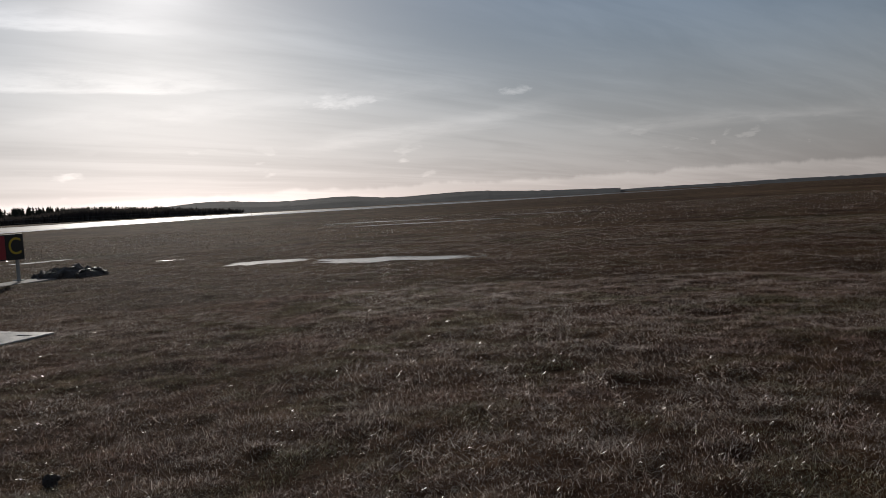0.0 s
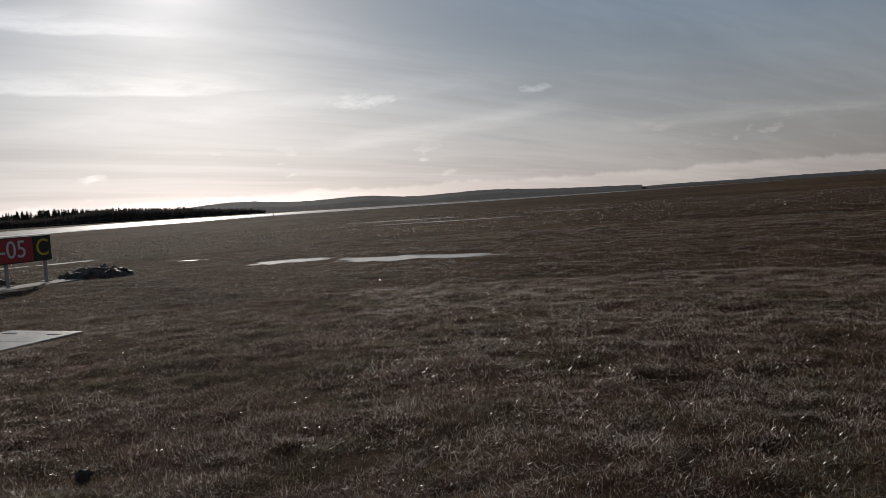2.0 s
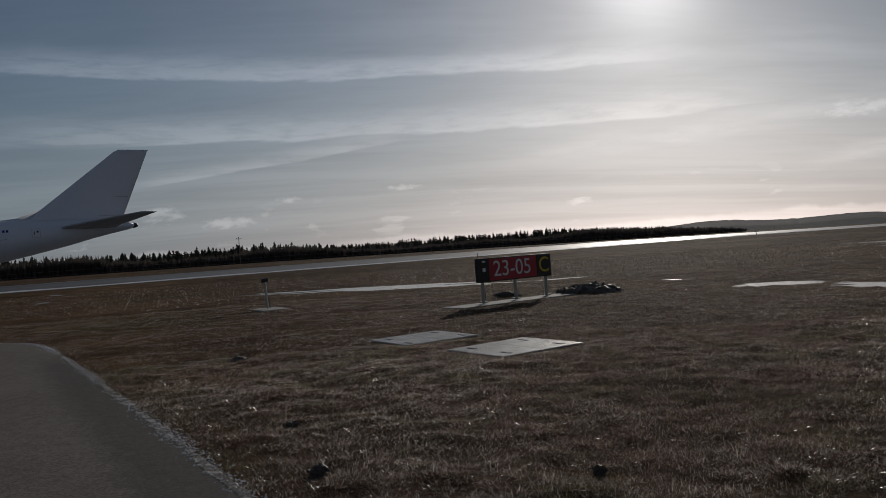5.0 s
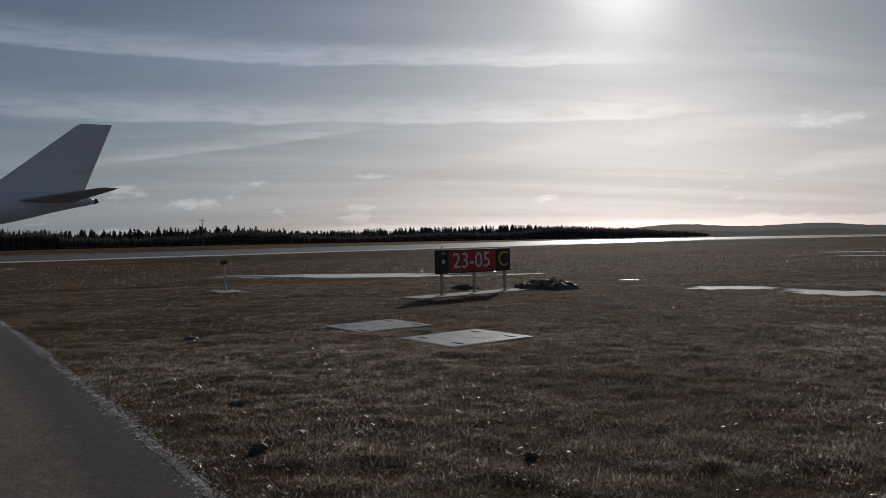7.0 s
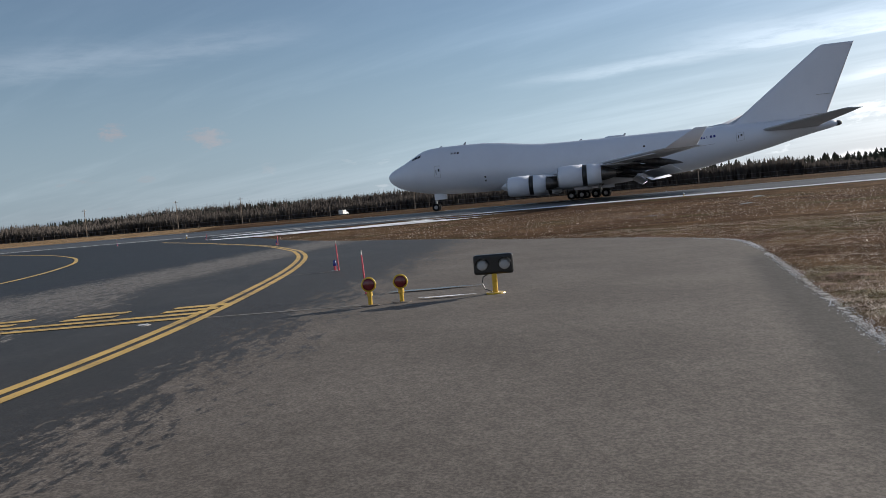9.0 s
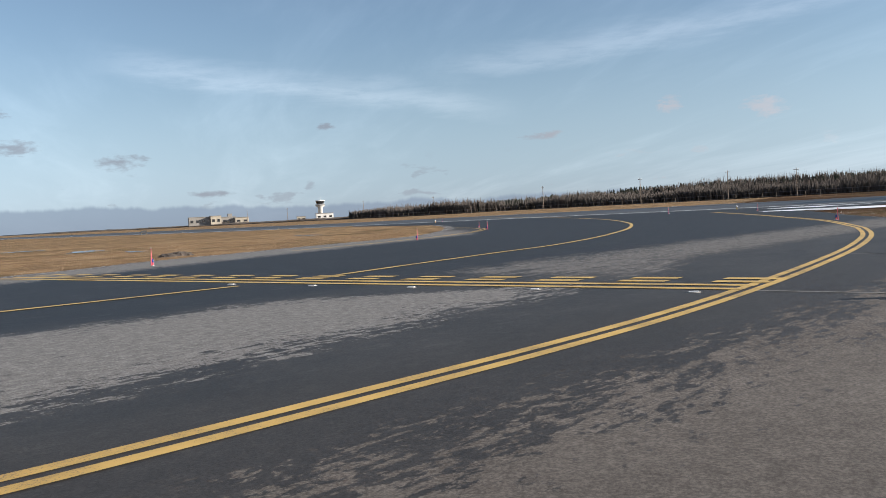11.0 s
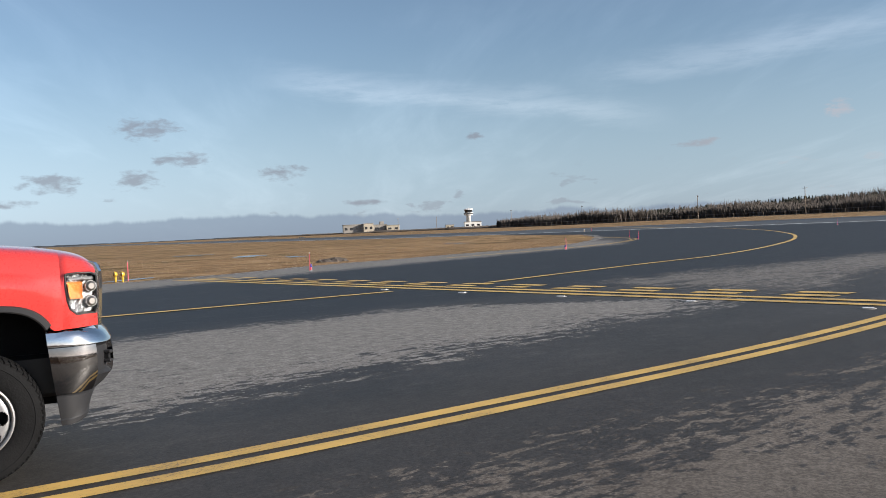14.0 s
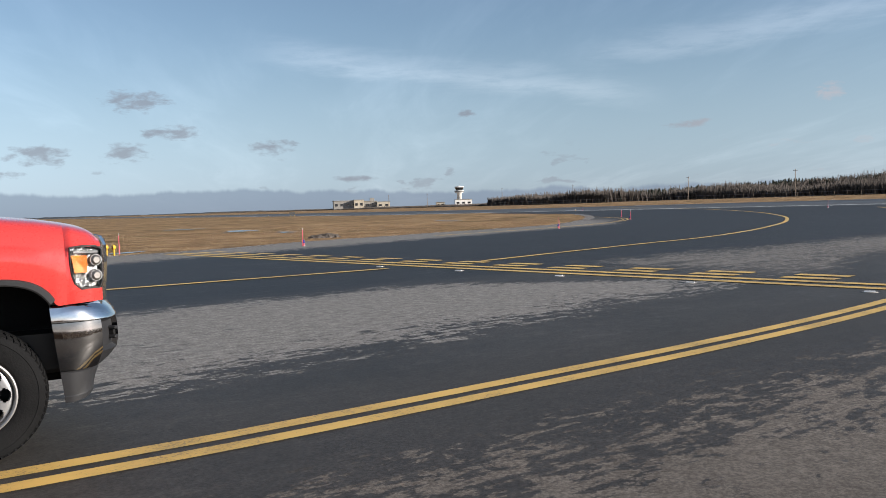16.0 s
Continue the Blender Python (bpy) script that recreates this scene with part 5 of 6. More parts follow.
# wheel: dished disc with eight oval slots, lip, hub and nuts
rim = bms()
RADII = [(0.086, 0.100), (0.100, 0.088), (0.118, 0.086), (0.130, 0.090), (0.152, 0.095), (0.170, 0.096), (0.190, 0.095), (0.203, 0.092), (0.212, 0.088), (0.222, 0.094)]
rad = np.linspace(0.086, 0.222, 30)
dep = np.interp(rad, [q_[0] for q_ in RADII], [q_[1] for q_ in RADII])
disc = [[rim.verts.new((d, r * math.cos(2 * math.pi * i / 120), r * math.sin(2 * math.pi * i / 120))) for i in range(120)] for r, d in zip(rad, dep)]
for j in range(len(rad) - 1):
    for i in range(120):
        off_ = (i + 0.5 + 7.5) % 15 - 7.5
        if (abs(rad[j] + 0.002 - 0.174) / 0.028) ** 2.4 + (abs(off_) / 4.6) ** 2.4 > 1:
            rim.faces.new((disc[j][i], disc[j][(i + 1) % 120], disc[j + 1][(i + 1) % 120], disc[j + 1][i]))
bmesh.ops.recalc_face_normals(rim, faces=rim.faces)
bmesh.ops.solidify(rim, geom=list(rim.faces), thickness=0.014)
b_lathe(rim, [(0.094, 0.222), (0.122, 0.230), (0.128, 0.238), (0.126, 0.246), (0.11, 0.250), (0.09, 0.243), (-0.10, 0.235)], 64)
b_lathe(rim, [(0.085, 0.088), (0.118, 0.082), (0.122, 0.074), (0.116, 0.052), (0.145, 0.048), (0.150, 0.040), (0.150, 0.0)], 32)
RIM = mesh_from("rim", rim, ALLOY, "hard")
NUT = mesh_from("wheel_nut", b_tube(bms(), (0.11, 0, 0.066), (0.135, 0, 0.066), 0.010, 0.009, 6), DARK_METAL)
DISC = mesh_from("brake_disc", b_lathe(bms(), [(0.0, 0.0), (0.02, 0.19), (-0.02, 0.21), (-0.05, 0.0)], 24), BLACK, True)
for cx in (0.0, -3.7):
    for s in (-1, 1):
        wh = new("wheel", TRUCK_TYRE)
        wh.parent, wh.matrix_basis = truck, Matrix.Translation((cx, s * 0.85, 0.42)) @ Matrix.Rotation(radians(90 * s), 4, "Z")
        for nm, mh in (("rim", RIM), ("brake_disc", DISC)):
            ob = new(nm, mh)
            ob.parent = wh
        part("centre_badge", b_box(bms(), 0.152, 0, 0, 0.004, 0.05, 0.016, 0.001), SIGN_RED, wh)
        for i in range(8):
            ob = new("wheel_nut", NUT)
            ob.parent, ob.matrix_basis = wh, Matrix.Rotation(2 * math.pi * i / 8, 4, "X")
for s in (-1, 1):
    part("tail_lamp", b_box(bms(), -4.9, s * 0.9, 1.1, 0.04, 0.14, 0.4, 0.01), RED_LENS, truck)

# ---- runway sign ----
a0, b0 = Vector((-11.05, 18.98)), Vector((-10.12, 21.42))
along = (b0 - a0).normalized()
sign = thing("runway_sign", "red and black runway sign on three posts reading 23-05 C", "airfield sign", pose(a0.x, a0.y, 0, 0, 0, math.degrees(math.atan2(along.y, along.x))))
SL, SZ, SH = 2.62, 0.60, 0.64
part("sign_box", b_box(bms(), SL / 2 - 0.09, 0.0, SZ + SH / 2, SL, 0.20, SH, 0.015, 2), BLACK, sign, "black sign housing")
part("red_face", b_box(bms(), 1.10, -0.102, SZ + SH / 2, 1.72, 0.012, SH - 0.06, 0.003), SIGN_RED, sign, "red face panel")
part("black_face", b_box(bms(), 2.24, -0.102, SZ + SH / 2, 0.52, 0.012, SH - 0.06, 0.003), BLACK, sign, "black face panel")
part("end_label", b_box(bms(), 0.06, -0.104, SZ + SH * 0.52, 0.10, 0.010, 0.10, 0.003), SIGN_WHITE, sign)
part("end_label", b_box(bms(), 0.06, -0.104, SZ + SH * 0.86, 0.12, 0.010, 0.04, 0.003), SIGN_WHITE, sign)
face = Matrix.Rotation(radians(90), 4, "X")
text_part("23-05", 0.60, SIGN_WHITE, sign, Matrix.Translation((1.06, -0.112, SZ + SH * 0.5)) @ face)
text_part("C", 0.60, SIGN_YELLOW, sign, Matrix.Translation((2.24, -0.112, SZ + SH * 0.5)) @ face)
for x in (0.06, 1.22, 2.38):
    part("post", b_tube(bms(), (x, 0, 0.04), (x, 0, SZ + 0.02), 0.045, 0.045, 12), GALV, sign)
    part("post_foot", b_box(bms(), x, 0, 0.075, 0.2, 0.2, 0.03, 0.006), GALV, sign)
part("cable", b_path(bms(), [(0.10, 0.0, 0.35), (0.16, 0.05, 0.25), (0.14, 0.05, 0.12), (0.05, 0.1, 0.07)], 0.018, 6), BLACK, sign)
mid = a0 + along * 1.15
slab = tagged(new("concrete_slab", mesh_from("concrete_slab", b_box(bms(), 0, 0, 0, 4.3, 0.95, 0.12, 0.02, 2), CONCRETE)), "long weathered concrete slab under the runway sign", "slab")
slab.matrix_basis = pose(mid.x, mid.y, -0.03, 0, 0, math.degrees(math.atan2(along.y, along.x)))

# ---- dug soil beside the sign ----
def soil_mound(cx, cy, lx, ly, hgt, seed, label):
    rnd = random.Random(seed)
    bm = bms()
    n, m = 26, 16
    grid = []
    for i in range(n + 1):
        row = []
        for j in range(m + 1):
            x, y = (i / n - 0.5) * lx, (j / m - 0.5) * ly
            d = max(0.0, 1 - (2 * x / lx) ** 2 - (2 * y / ly) ** 2)
            z = hgt * d ** 0.6 * (0.75 + 0.9 * (noise.noise(Vector((x * 3, y * 3, seed))) + 0.3)) - 0.02
            row.append(bm.verts.new((x + rnd.uniform(-0.03, 0.03), y + rnd.uniform(-0.03, 0.03), z + rnd.uniform(-0.02, 0.03) * d)))
        grid.append(row)
    for i in range(n):
        for j in range(m):
            bm.faces.new((grid[i][j], grid[i + 1][j], grid[i + 1][j + 1], grid[i][j + 1]))
    for _ in range(40):
        x, y = rnd.uniform(-0.45, 0.45) * lx, rnd.uniform(-0.45, 0.45) * ly
        d = max(0.0, 1 - (2 * x / lx) ** 2 - (2 * y / ly) ** 2)
        r = bmesh.ops.create_icosphere(bm, subdivisions=1, radius=rnd.uniform(0.04, 0.11), matrix=Matrix.Translation((x, y, hgt * d ** 0.6 * 0.8)))
        for v_ in r["verts"]:
            v_.co += Vector((rnd.uniform(-1, 1), rnd.uniform(-1, 1), rnd.uniform(-1, 1))) * 0.025
    ob = tagged(new("soil_mound", mesh_from("soil_mound", bm, SOIL)), label, "soil mound")
    ob.matrix_basis = pose(cx, cy, height(cx, cy), 0, 0, -20)


soil_mound(-9.35, 22.3, 2.3, 1.3, 0.25, 3, "dark heap of wet dug soil beside the sign slab")
soil_mound(-11.6, 21.4, 0.8, 0.5, 0.14, 5, "small clod of dark wet soil behind the sign")
soil_mound(-35.5, -35.0, 2.2, 1.0, 0.22, 7, "low dark heap of soil on the tan turf")


def molehill(cx, cy, r, hgt, seed):
    """A small crumbly mound with clods."""
    rm = random.Random(seed)
    bm = bms()
    bmesh.ops.create_icosphere(bm, subdivisions=3, radius=1.0)
    for v_ in bm.verts:
        k_ = 1 + 0.35 * noise.noise(v_.co * 2.2 + Vector((seed, 0, 0))) + 0.15 * noise.noise(v_.co * 6)
        v_.co = Vector((v_.co.x * r * k_, v_.co.y * r * k_, v_.co.z * hgt * k_ + 0.02))
    for _ in range(14):
        a, q_ = rm.uniform(0, 6.28), r * rm.uniform(0.5, 1.25)
        bmesh.ops.create_icosphere(bm, subdivisions=1, radius=rm.uniform(0.008, 0.02), matrix=Matrix.Translation((q_ * math.cos(a), q_ * math.sin(a), 0.035)))
    ob = tagged(new("molehill", mesh_from("molehill", bm, SOIL)), "small crumbly molehill of black soil in the turf", "molehill", "molehills in the turf")
    ob.matrix_basis = pose(cx, cy, height(cx, cy), 0, 0, seed * 40)


MOLEHILLS = [(-4.12, 4.45, 0.065, 0.065), (-2.27, 5.05, 0.04, 0.045), (-9.9, 9.2, 0.13, 0.07), (-5.5, 5.65, 0.06, 0.04)]
for i, (hx, hy, hr, hh) in enumerate(MOLEHILLS):
    molehill(hx, hy, hr, hh, 3 + i)

# ---- steel covers in the turf ----
def cover_plate(cx, cy, lx, ly, rz, seed):
    rnd = random.Random(seed)
    ob = thing("access_cover", "grey galvanised tread-plate access cover set in the turf", "access cover", pose(cx, cy, -0.055, 0.6, -0.5, rz), "steel covers in the turf")
    part("frame_curb", b_box(bms(), 0, 0, 0.01, lx + 0.14, ly + 0.14, 0.09, 0.01), CONCRETE, ob, "rough concrete kerb")
    for s in (-1, 1):
        leaf = part("cover_leaf", b_box(bms(), s * lx / 4, 0, 0.068, lx / 2 - 0.012, ly, 0.024, 0.004), STEEL_PLATE, ob, "tread-plate leaf")
        bm = bms()
        n = int(ly / 0.045)
        for i in range(n):
            y = -ly / 2 + (i + 0.5) * ly / n
            b_box(bm, s * lx / 4, y, 0.0815, lx / 2 - 0.05, 0.016, 0.005)
        part("tread_rib", bm, STEEL_PLATE, leaf)
        for k in (-0.32, 0.3):
            part("lifting_slot", b_box(bms(), s * lx * 0.36 + rnd.uniform(-0.05, 0.05), k * ly, 0.086, 0.05, 0.22, 0.010, 0.002), BLACK, leaf)
    return ob


cover_plate(-8.28, 12.0, 1.42, 1.34, 65, 1)
cover_plate(-5.92, 10.92, 1.50, 1.36, 66, 2)

# ---- bent post with a sensor head ----
post = thing("sensor_post", "leaning galvanised post with a small dark sensor head on a slab", "sensor post", pose(-19.3, 19.4, 0, 0, 0, -30))
part("base_slab", b_box(bms(), 0.25, 0.0, 0.01, 1.7, 0.9, 0.10, 0.02), CONCRETE, post)
part("pole", b_path(bms(), [(0.05, 0, 0.05), (-0.04, 0, 0.30), (-0.06, 0, 0.55), (-0.10, 0, 0.80), (-0.13, 0, 0.92)], 0.035, 10), GALV, post)
hd = part("sensor_head", b_box(bms(), -0.16, 0, 0.97, 0.30, 0.18, 0.12, 0.02, 2, Matrix.Rotation(radians(-6), 4, "Y")), BLACK, post, "dark sensor head")
part("sensor_tube", b_tube(bms(), (-0.34, 0, 0.98), (-0.24, 0, 0.98), 0.07, 0.05, 12), BLACK, hd)
part("cable", b_path(bms(), [(-0.05, 0.04, 0.5), (0.02, 0.06, 0.3), (0.12, 0.06, 0.08)], 0.012, 6), BLACK, post)

# ---- guard light, stop lights, edge markers ----
def face_turn(x, y, az):
    """Local -y looks along the heading az."""
    return pose(x, y, height(x, y) + 0.006, 0, 0, az + 180)


def guard_light(x, y, az):
    ob = thing("guard_light", "black twin-lamp runway guard light on a yellow post", "guard light", face_turn(x, y, az), "guard lights at the hold line")
    part("base_plate", b_tube(bms(), (0, 0, 0), (0, 0, 0.022), 0.17, 0.16, 20), LIGHT_YELLOW, ob)
    part("post", b_tube(bms(), (0, 0, 0.02), (0, 0, 0.33), 0.045, 0.045, 14), LIGHT_YELLOW, ob, "yellow post")
    part("coupling", b_box(bms(), 0, 0, 0.25, 0.085, 0.10, 0.12, 0.012), LIGHT_YELLOW, ob)
    part("lamp_box", b_box(bms(), 0, 0.03, 0.485, 0.66, 0.16, 0.33, 0.045, 3), BLACK, ob, "black lamp housing")
    for s in (-1, 1):
        lens = part("lens", b_lathe(bms(), [(0.0, 0.095), (-0.02, 0.088), (-0.035, 0.06), (-0.04, 0.0)], 24, Matrix.Translation((s * 0.185, -0.05, 0.49)) @ Matrix.Rotation(radians(90), 4, "Z")), CLEAR_LENS, ob, "clear round lens", True)
        bm = bms()
        pts = [(0.112 * math.cos(a), 0.112 * math.sin(a)) for a in [math.pi * (-0.05 + 1.1 * i / 14) for i in range(15)]]
        rs = [[(s * 0.185 + x, -0.04, 0.49 + z), (s * 0.185 + x * (1.0), -0.16 if z > 0.03 else -0.09, 0.49 + z), (s * 0.185 + x * 0.95, -0.16 if z > 0.03 else -0.09, 0.49 + z * 0.95), (s * 0.185 + x * 0.95, -0.04, 0.49 + z * 0.95)] for x, z in pts]
        part("hood", b_loft(bm, rs), BLACK, ob)
    part("cable", b_path(bms(), [(-0.1, 0.02, 0.33), (-0.19, 0.02, 0.28), (-0.21, 0.02, 0.18), (-0.17, 0.02, 0.08), (-0.06, 0.02, 0.03)], 0.008, 6), BLACK, ob)
    return ob


guard_light(-12.91, 3.16, -108)
guard_light(-18.9, -33.2, -108)


def stop_light(x, y, az):
    ob = thing("stop_light", "yellow elevated stop light with a dark red lens", "stop light", face_turn(x, y, az), "stop lights at the hold line")
    part("base_plate", b_tube(bms(), (0, 0, 0), (0, 0, 0.012), 0.16, 0.155, 20), ASPHALT, ob, "dark round base plate")
    part("stem", b_tube(bms(), (0, 0, 0.01), (0, 0, 0.17), 0.036, 0.036, 12), LIGHT_YELLOW, ob)
    part("collar", b_tube(bms(), (0, 0, 0.155), (0, 0, 0.225), 0.052, 0.046, 12), LIGHT_YELLOW, ob)
    turn = Matrix.Translation((0, 0, 0.345)) @ Matrix.Rotation(radians(90), 4, "Z")
    hd_ = part("lamp_head", b_lathe(bms(), [(-0.075, 0.098), (-0.075, 0.118), (-0.05, 0.124), (0.0, 0.115), (0.05, 0.085), (0.08, 0.04), (0.085, 0.0)], 24, turn), LIGHT_YELLOW, ob, "", True)
    part("lens", b_lathe(bms(), [(-0.06, 0.1), (-0.068, 0.09), (-0.08, 0.05), (-0.083, 0.0)], 24, turn), RED_LENS, hd_, "dark red lens", True)
    return ob


stop_light(-13.14, 1.10, -100)
stop_light(-13.12, 1.62, -100)
stop_light(-19.04, -31.0, -100)
stop_light(-19.03, -31.52, -100)


def edge_marker(x, y, tall=0.75, light=True):
    ob = thing("edge_marker", "pink-red flexible stick with a blue taxiway edge light" if light else "pink-red flexible marker stick with a grey tip", "edge marker", pose(x, y, height(x, y) + 0.006, 0, 0, x * 37 % 90), "taxiway edge markers")
    part("stick", b_tube(bms(), (0.05, 0, 0.0), (0.02, 0.01, tall), 0.022, 0.014, 8), PINK, ob)
    part("tip", b_tube(bms(), (0.02, 0.01, tall), (0.018, 0.01, tall + 0.09), 0.012, 0.010, 8), GALV, ob)
    if light:
        part("base_plate", b_tube(bms(), (-0.06, 0, 0), (-0.06, 0, 0.02), 0.10, 0.10, 14), GALV, ob)
        part("stem", b_tube(bms(), (-0.06, 0, 0.02), (-0.06, 0, 0.14), 0.03, 0.04, 10), PINK, ob)
        part("lens", b_lathe(bms(), [(0.14, 0.05), (0.20, 0.052), (0.27, 0.045), (0.30, 0.02), (0.30, 0.0)], 14, Matrix.Translation((-0.06, 0, 0)) @ Matrix.Rotation(radians(-90), 4, "Y")), BLUE_LENS, ob, "blue lens", True)
    return ob


edge_marker(-15.1, 1.18, 0.74, False)
edge_marker(-19.9, -32.0, 0.8, False)
for x, y in ((-22.6, 1.18), (-53.9, -0.62), (-26.3, -27.5), (-47.0, -25.3), (-71.0, -30.5), (-84.0, -37.0), (-102.0, -19.5), (-137, -67.5), (-93.0, -8.5)):
    edge_marker(x, y)


def runway_light(x, y):
    ob = thing("runway_light", "small white elevated runway edge light", "runway light", pose(x, y, height(x, y), 0, 0, 0), "runway edge lights")
    part("stem", b_tube(bms(), (0, 0, 0), (0, 0, 0.3), 0.05, 0.05, 8), LIGHT_YELLOW, ob)
    part("lens", b_lathe(bms(), [(0.3, 0.09), (0.36, 0.10), (0.44, 0.08), (0.48, 0.0)], 12, Matrix.Rotation(radians(-90), 4, "Y")), SIGN_WHITE, ob, "white lens", True)


for v0 in range(-660, 700, 60):
    runway_light(*xy(91.5, v0 + 4))
    runway_light(*xy(163.0, v0 + 4))
for i in range(5):
    y0 = -2.55 - 3.02 * i
    x0 = -13.2 + 0.222 * y0
    ob = thing("inset_light", "flat round inset pavement light in a pale ring", "inset light", pose(x0, y0, 0.006, 0, 0, 12), "inset lights before the hold line")
    part("ring", b_tube(bms(), (0, 0, 0), (0, 0, 0.010), 0.12, 0.11, 20), CONCRETE, ob)
    part("lamp_window", b_box(bms(), 0.02, 0, 0.016, 0.10, 0.16, 0.014, 0.005), SIGN_WHITE, ob)

# ---- far side: woods, fence, poles, buildings, hills ----
def conifer_arrays(rnd, h, layers=7, pts=8):
    """Vertices and triangles of one ragged spruce crown, base at 0."""
    vs_, fs_ = [], []
    for k in range(layers):
        f = k / layers
        zb, zt = h * (0.10 + 0.82 * f), h * (0.10 + 0.82 * f + 0.30 * (1 - 0.55 * f))
        rr = h * 0.27 * (1 - f) ** 0.85 * rnd.uniform(0.75, 1.2) + 0.12
        ox, oy, ph = rnd.uniform(-0.1, 0.1) * rr, rnd.uniform(-0.1, 0.1) * rr, rnd.uniform(0, 6.28)
        a = len(vs_)
        vs_.append((ox, oy, min(zt, h)))
        for i in range(2 * pts):
            t = ph + math.pi * i / pts
            q = rr * (rnd.uniform(0.75, 1.2) if i % 2 == 0 else rnd.uniform(0.3, 0.55))
            vs_.append((ox + q * math.cos(t), oy + q * math.sin(t), zb + (0 if i % 2 == 0 else h * 0.05) + rnd.uniform(-0.03, 0.03) * h))
        for i in range(2 * pts):
            fs_.append((a, a + 1 + i, a + 1 + (i + 1) % (2 * pts)))
    return vs_, fs_


def stuff(name, vs_, fs_, mat, label, category):
    me = bpy.data.meshes.new(name)
    me.from_pydata(vs_, [], fs_)
    me.materials.append(mat)
    me.update()
    return tagged(new(name, me), label, category, kind="stuff")


rnd = random.Random(11)


def wood_edge(v):
    return 345 + 25 * noise.noise(Vector((v * 0.006, 2.0, 0))) + (0 if v > -350 else -35)


allv, allf = [], []
for i in range(2700):
    v0 = rnd.uniform(-480, 440)
    if v0 < -60 and rnd.random() < 0.2:
        continue
    u0 = wood_edge(v0) + (14 + 70 * rnd.random() ** 1.2 if v0 > -60 else 40 + 60 * rnd.random())
    x, y = xy(u0, v0)
    clump = 0.5 + 0.9 * noise.noise(Vector((v0 * 0.012, u0 * 0.02, 7)))
    h = rnd.uniform(5.2, 7.2) * (0.85 + 0.45 * max(0, clump)) * (1.2 if v0 > 60 else 1.12 if v0 > -60 else 0.85) * min(1.0, 0.35 + (445 - v0) / 90)
    cv, cf = conifer_arrays(rnd, h, 6, 7)
    a, z0, c, s = len(allv), height(x, y) - 0.2, math.cos(i), math.sin(i)
    allv += [(x + p * c - q * s, y + p * s + q * c, z0 + r) for p, q, r in cv]
    allf += [tuple(k_ + a for k_ in f) for f in cf]
stuff("far_woods", allv, allf, CONIFER, "far belt of dark spruce trees beyond the runway", "woods")

for var in range(4):
    rv = random.Random(90 + var)
    h = (7.2, 8.0, 6.8, 8.6)[var]
    cv, cf = conifer_arrays(rv, h, 10, 9)
    tree = thing("spruce_tree", "dark ragged spruce tree in the woods beyond the runway", "spruce tree", None, "spruce trees at the wood edge")
    me = bpy.data.meshes.new("crown")
    me.from_pydata(cv, [], cf)
    me.materials.append(CONIFER)
    cr = new("crown", me)
    cr.parent = tree
    part("trunk", b_tube(bms(), (0, 0, -0.3), (0, 0, h * 0.85), 0.16, 0.04, 8), BARK, tree)
    for j in range(17):
        v0 = -470 + 52 * j + 13 * var + rnd.uniform(-12, 12)
        x, y = xy(wood_edge(v0) + rnd.uniform(2, 9), v0)
        at = pose(x, y, height(x, y), 0, 0, rnd.uniform(0, 360)) @ Matrix.Scale(rnd.uniform(0.9, 1.1) * (0.95 if v0 > -60 else 0.72), 4)
        if j == 0:
            tree.matrix_basis = at
        else:
            copy_thing(tree, at)

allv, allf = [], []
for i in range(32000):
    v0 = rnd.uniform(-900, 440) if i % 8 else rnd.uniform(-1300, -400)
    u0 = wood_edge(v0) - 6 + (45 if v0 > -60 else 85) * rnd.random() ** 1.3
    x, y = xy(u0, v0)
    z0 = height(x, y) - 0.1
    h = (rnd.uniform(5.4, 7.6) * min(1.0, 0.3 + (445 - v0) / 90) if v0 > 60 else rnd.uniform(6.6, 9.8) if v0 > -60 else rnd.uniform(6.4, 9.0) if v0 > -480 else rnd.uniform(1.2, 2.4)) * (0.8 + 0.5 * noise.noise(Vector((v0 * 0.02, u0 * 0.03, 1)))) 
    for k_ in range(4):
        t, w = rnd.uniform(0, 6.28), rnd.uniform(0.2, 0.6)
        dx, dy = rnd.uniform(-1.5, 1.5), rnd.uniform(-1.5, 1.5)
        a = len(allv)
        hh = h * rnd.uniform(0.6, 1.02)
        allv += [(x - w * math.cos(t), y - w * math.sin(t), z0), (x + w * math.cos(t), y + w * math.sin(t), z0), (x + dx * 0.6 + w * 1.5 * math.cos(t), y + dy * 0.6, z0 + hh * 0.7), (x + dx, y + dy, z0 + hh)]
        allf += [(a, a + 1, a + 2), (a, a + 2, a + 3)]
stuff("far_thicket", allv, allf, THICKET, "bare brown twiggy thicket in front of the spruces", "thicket")


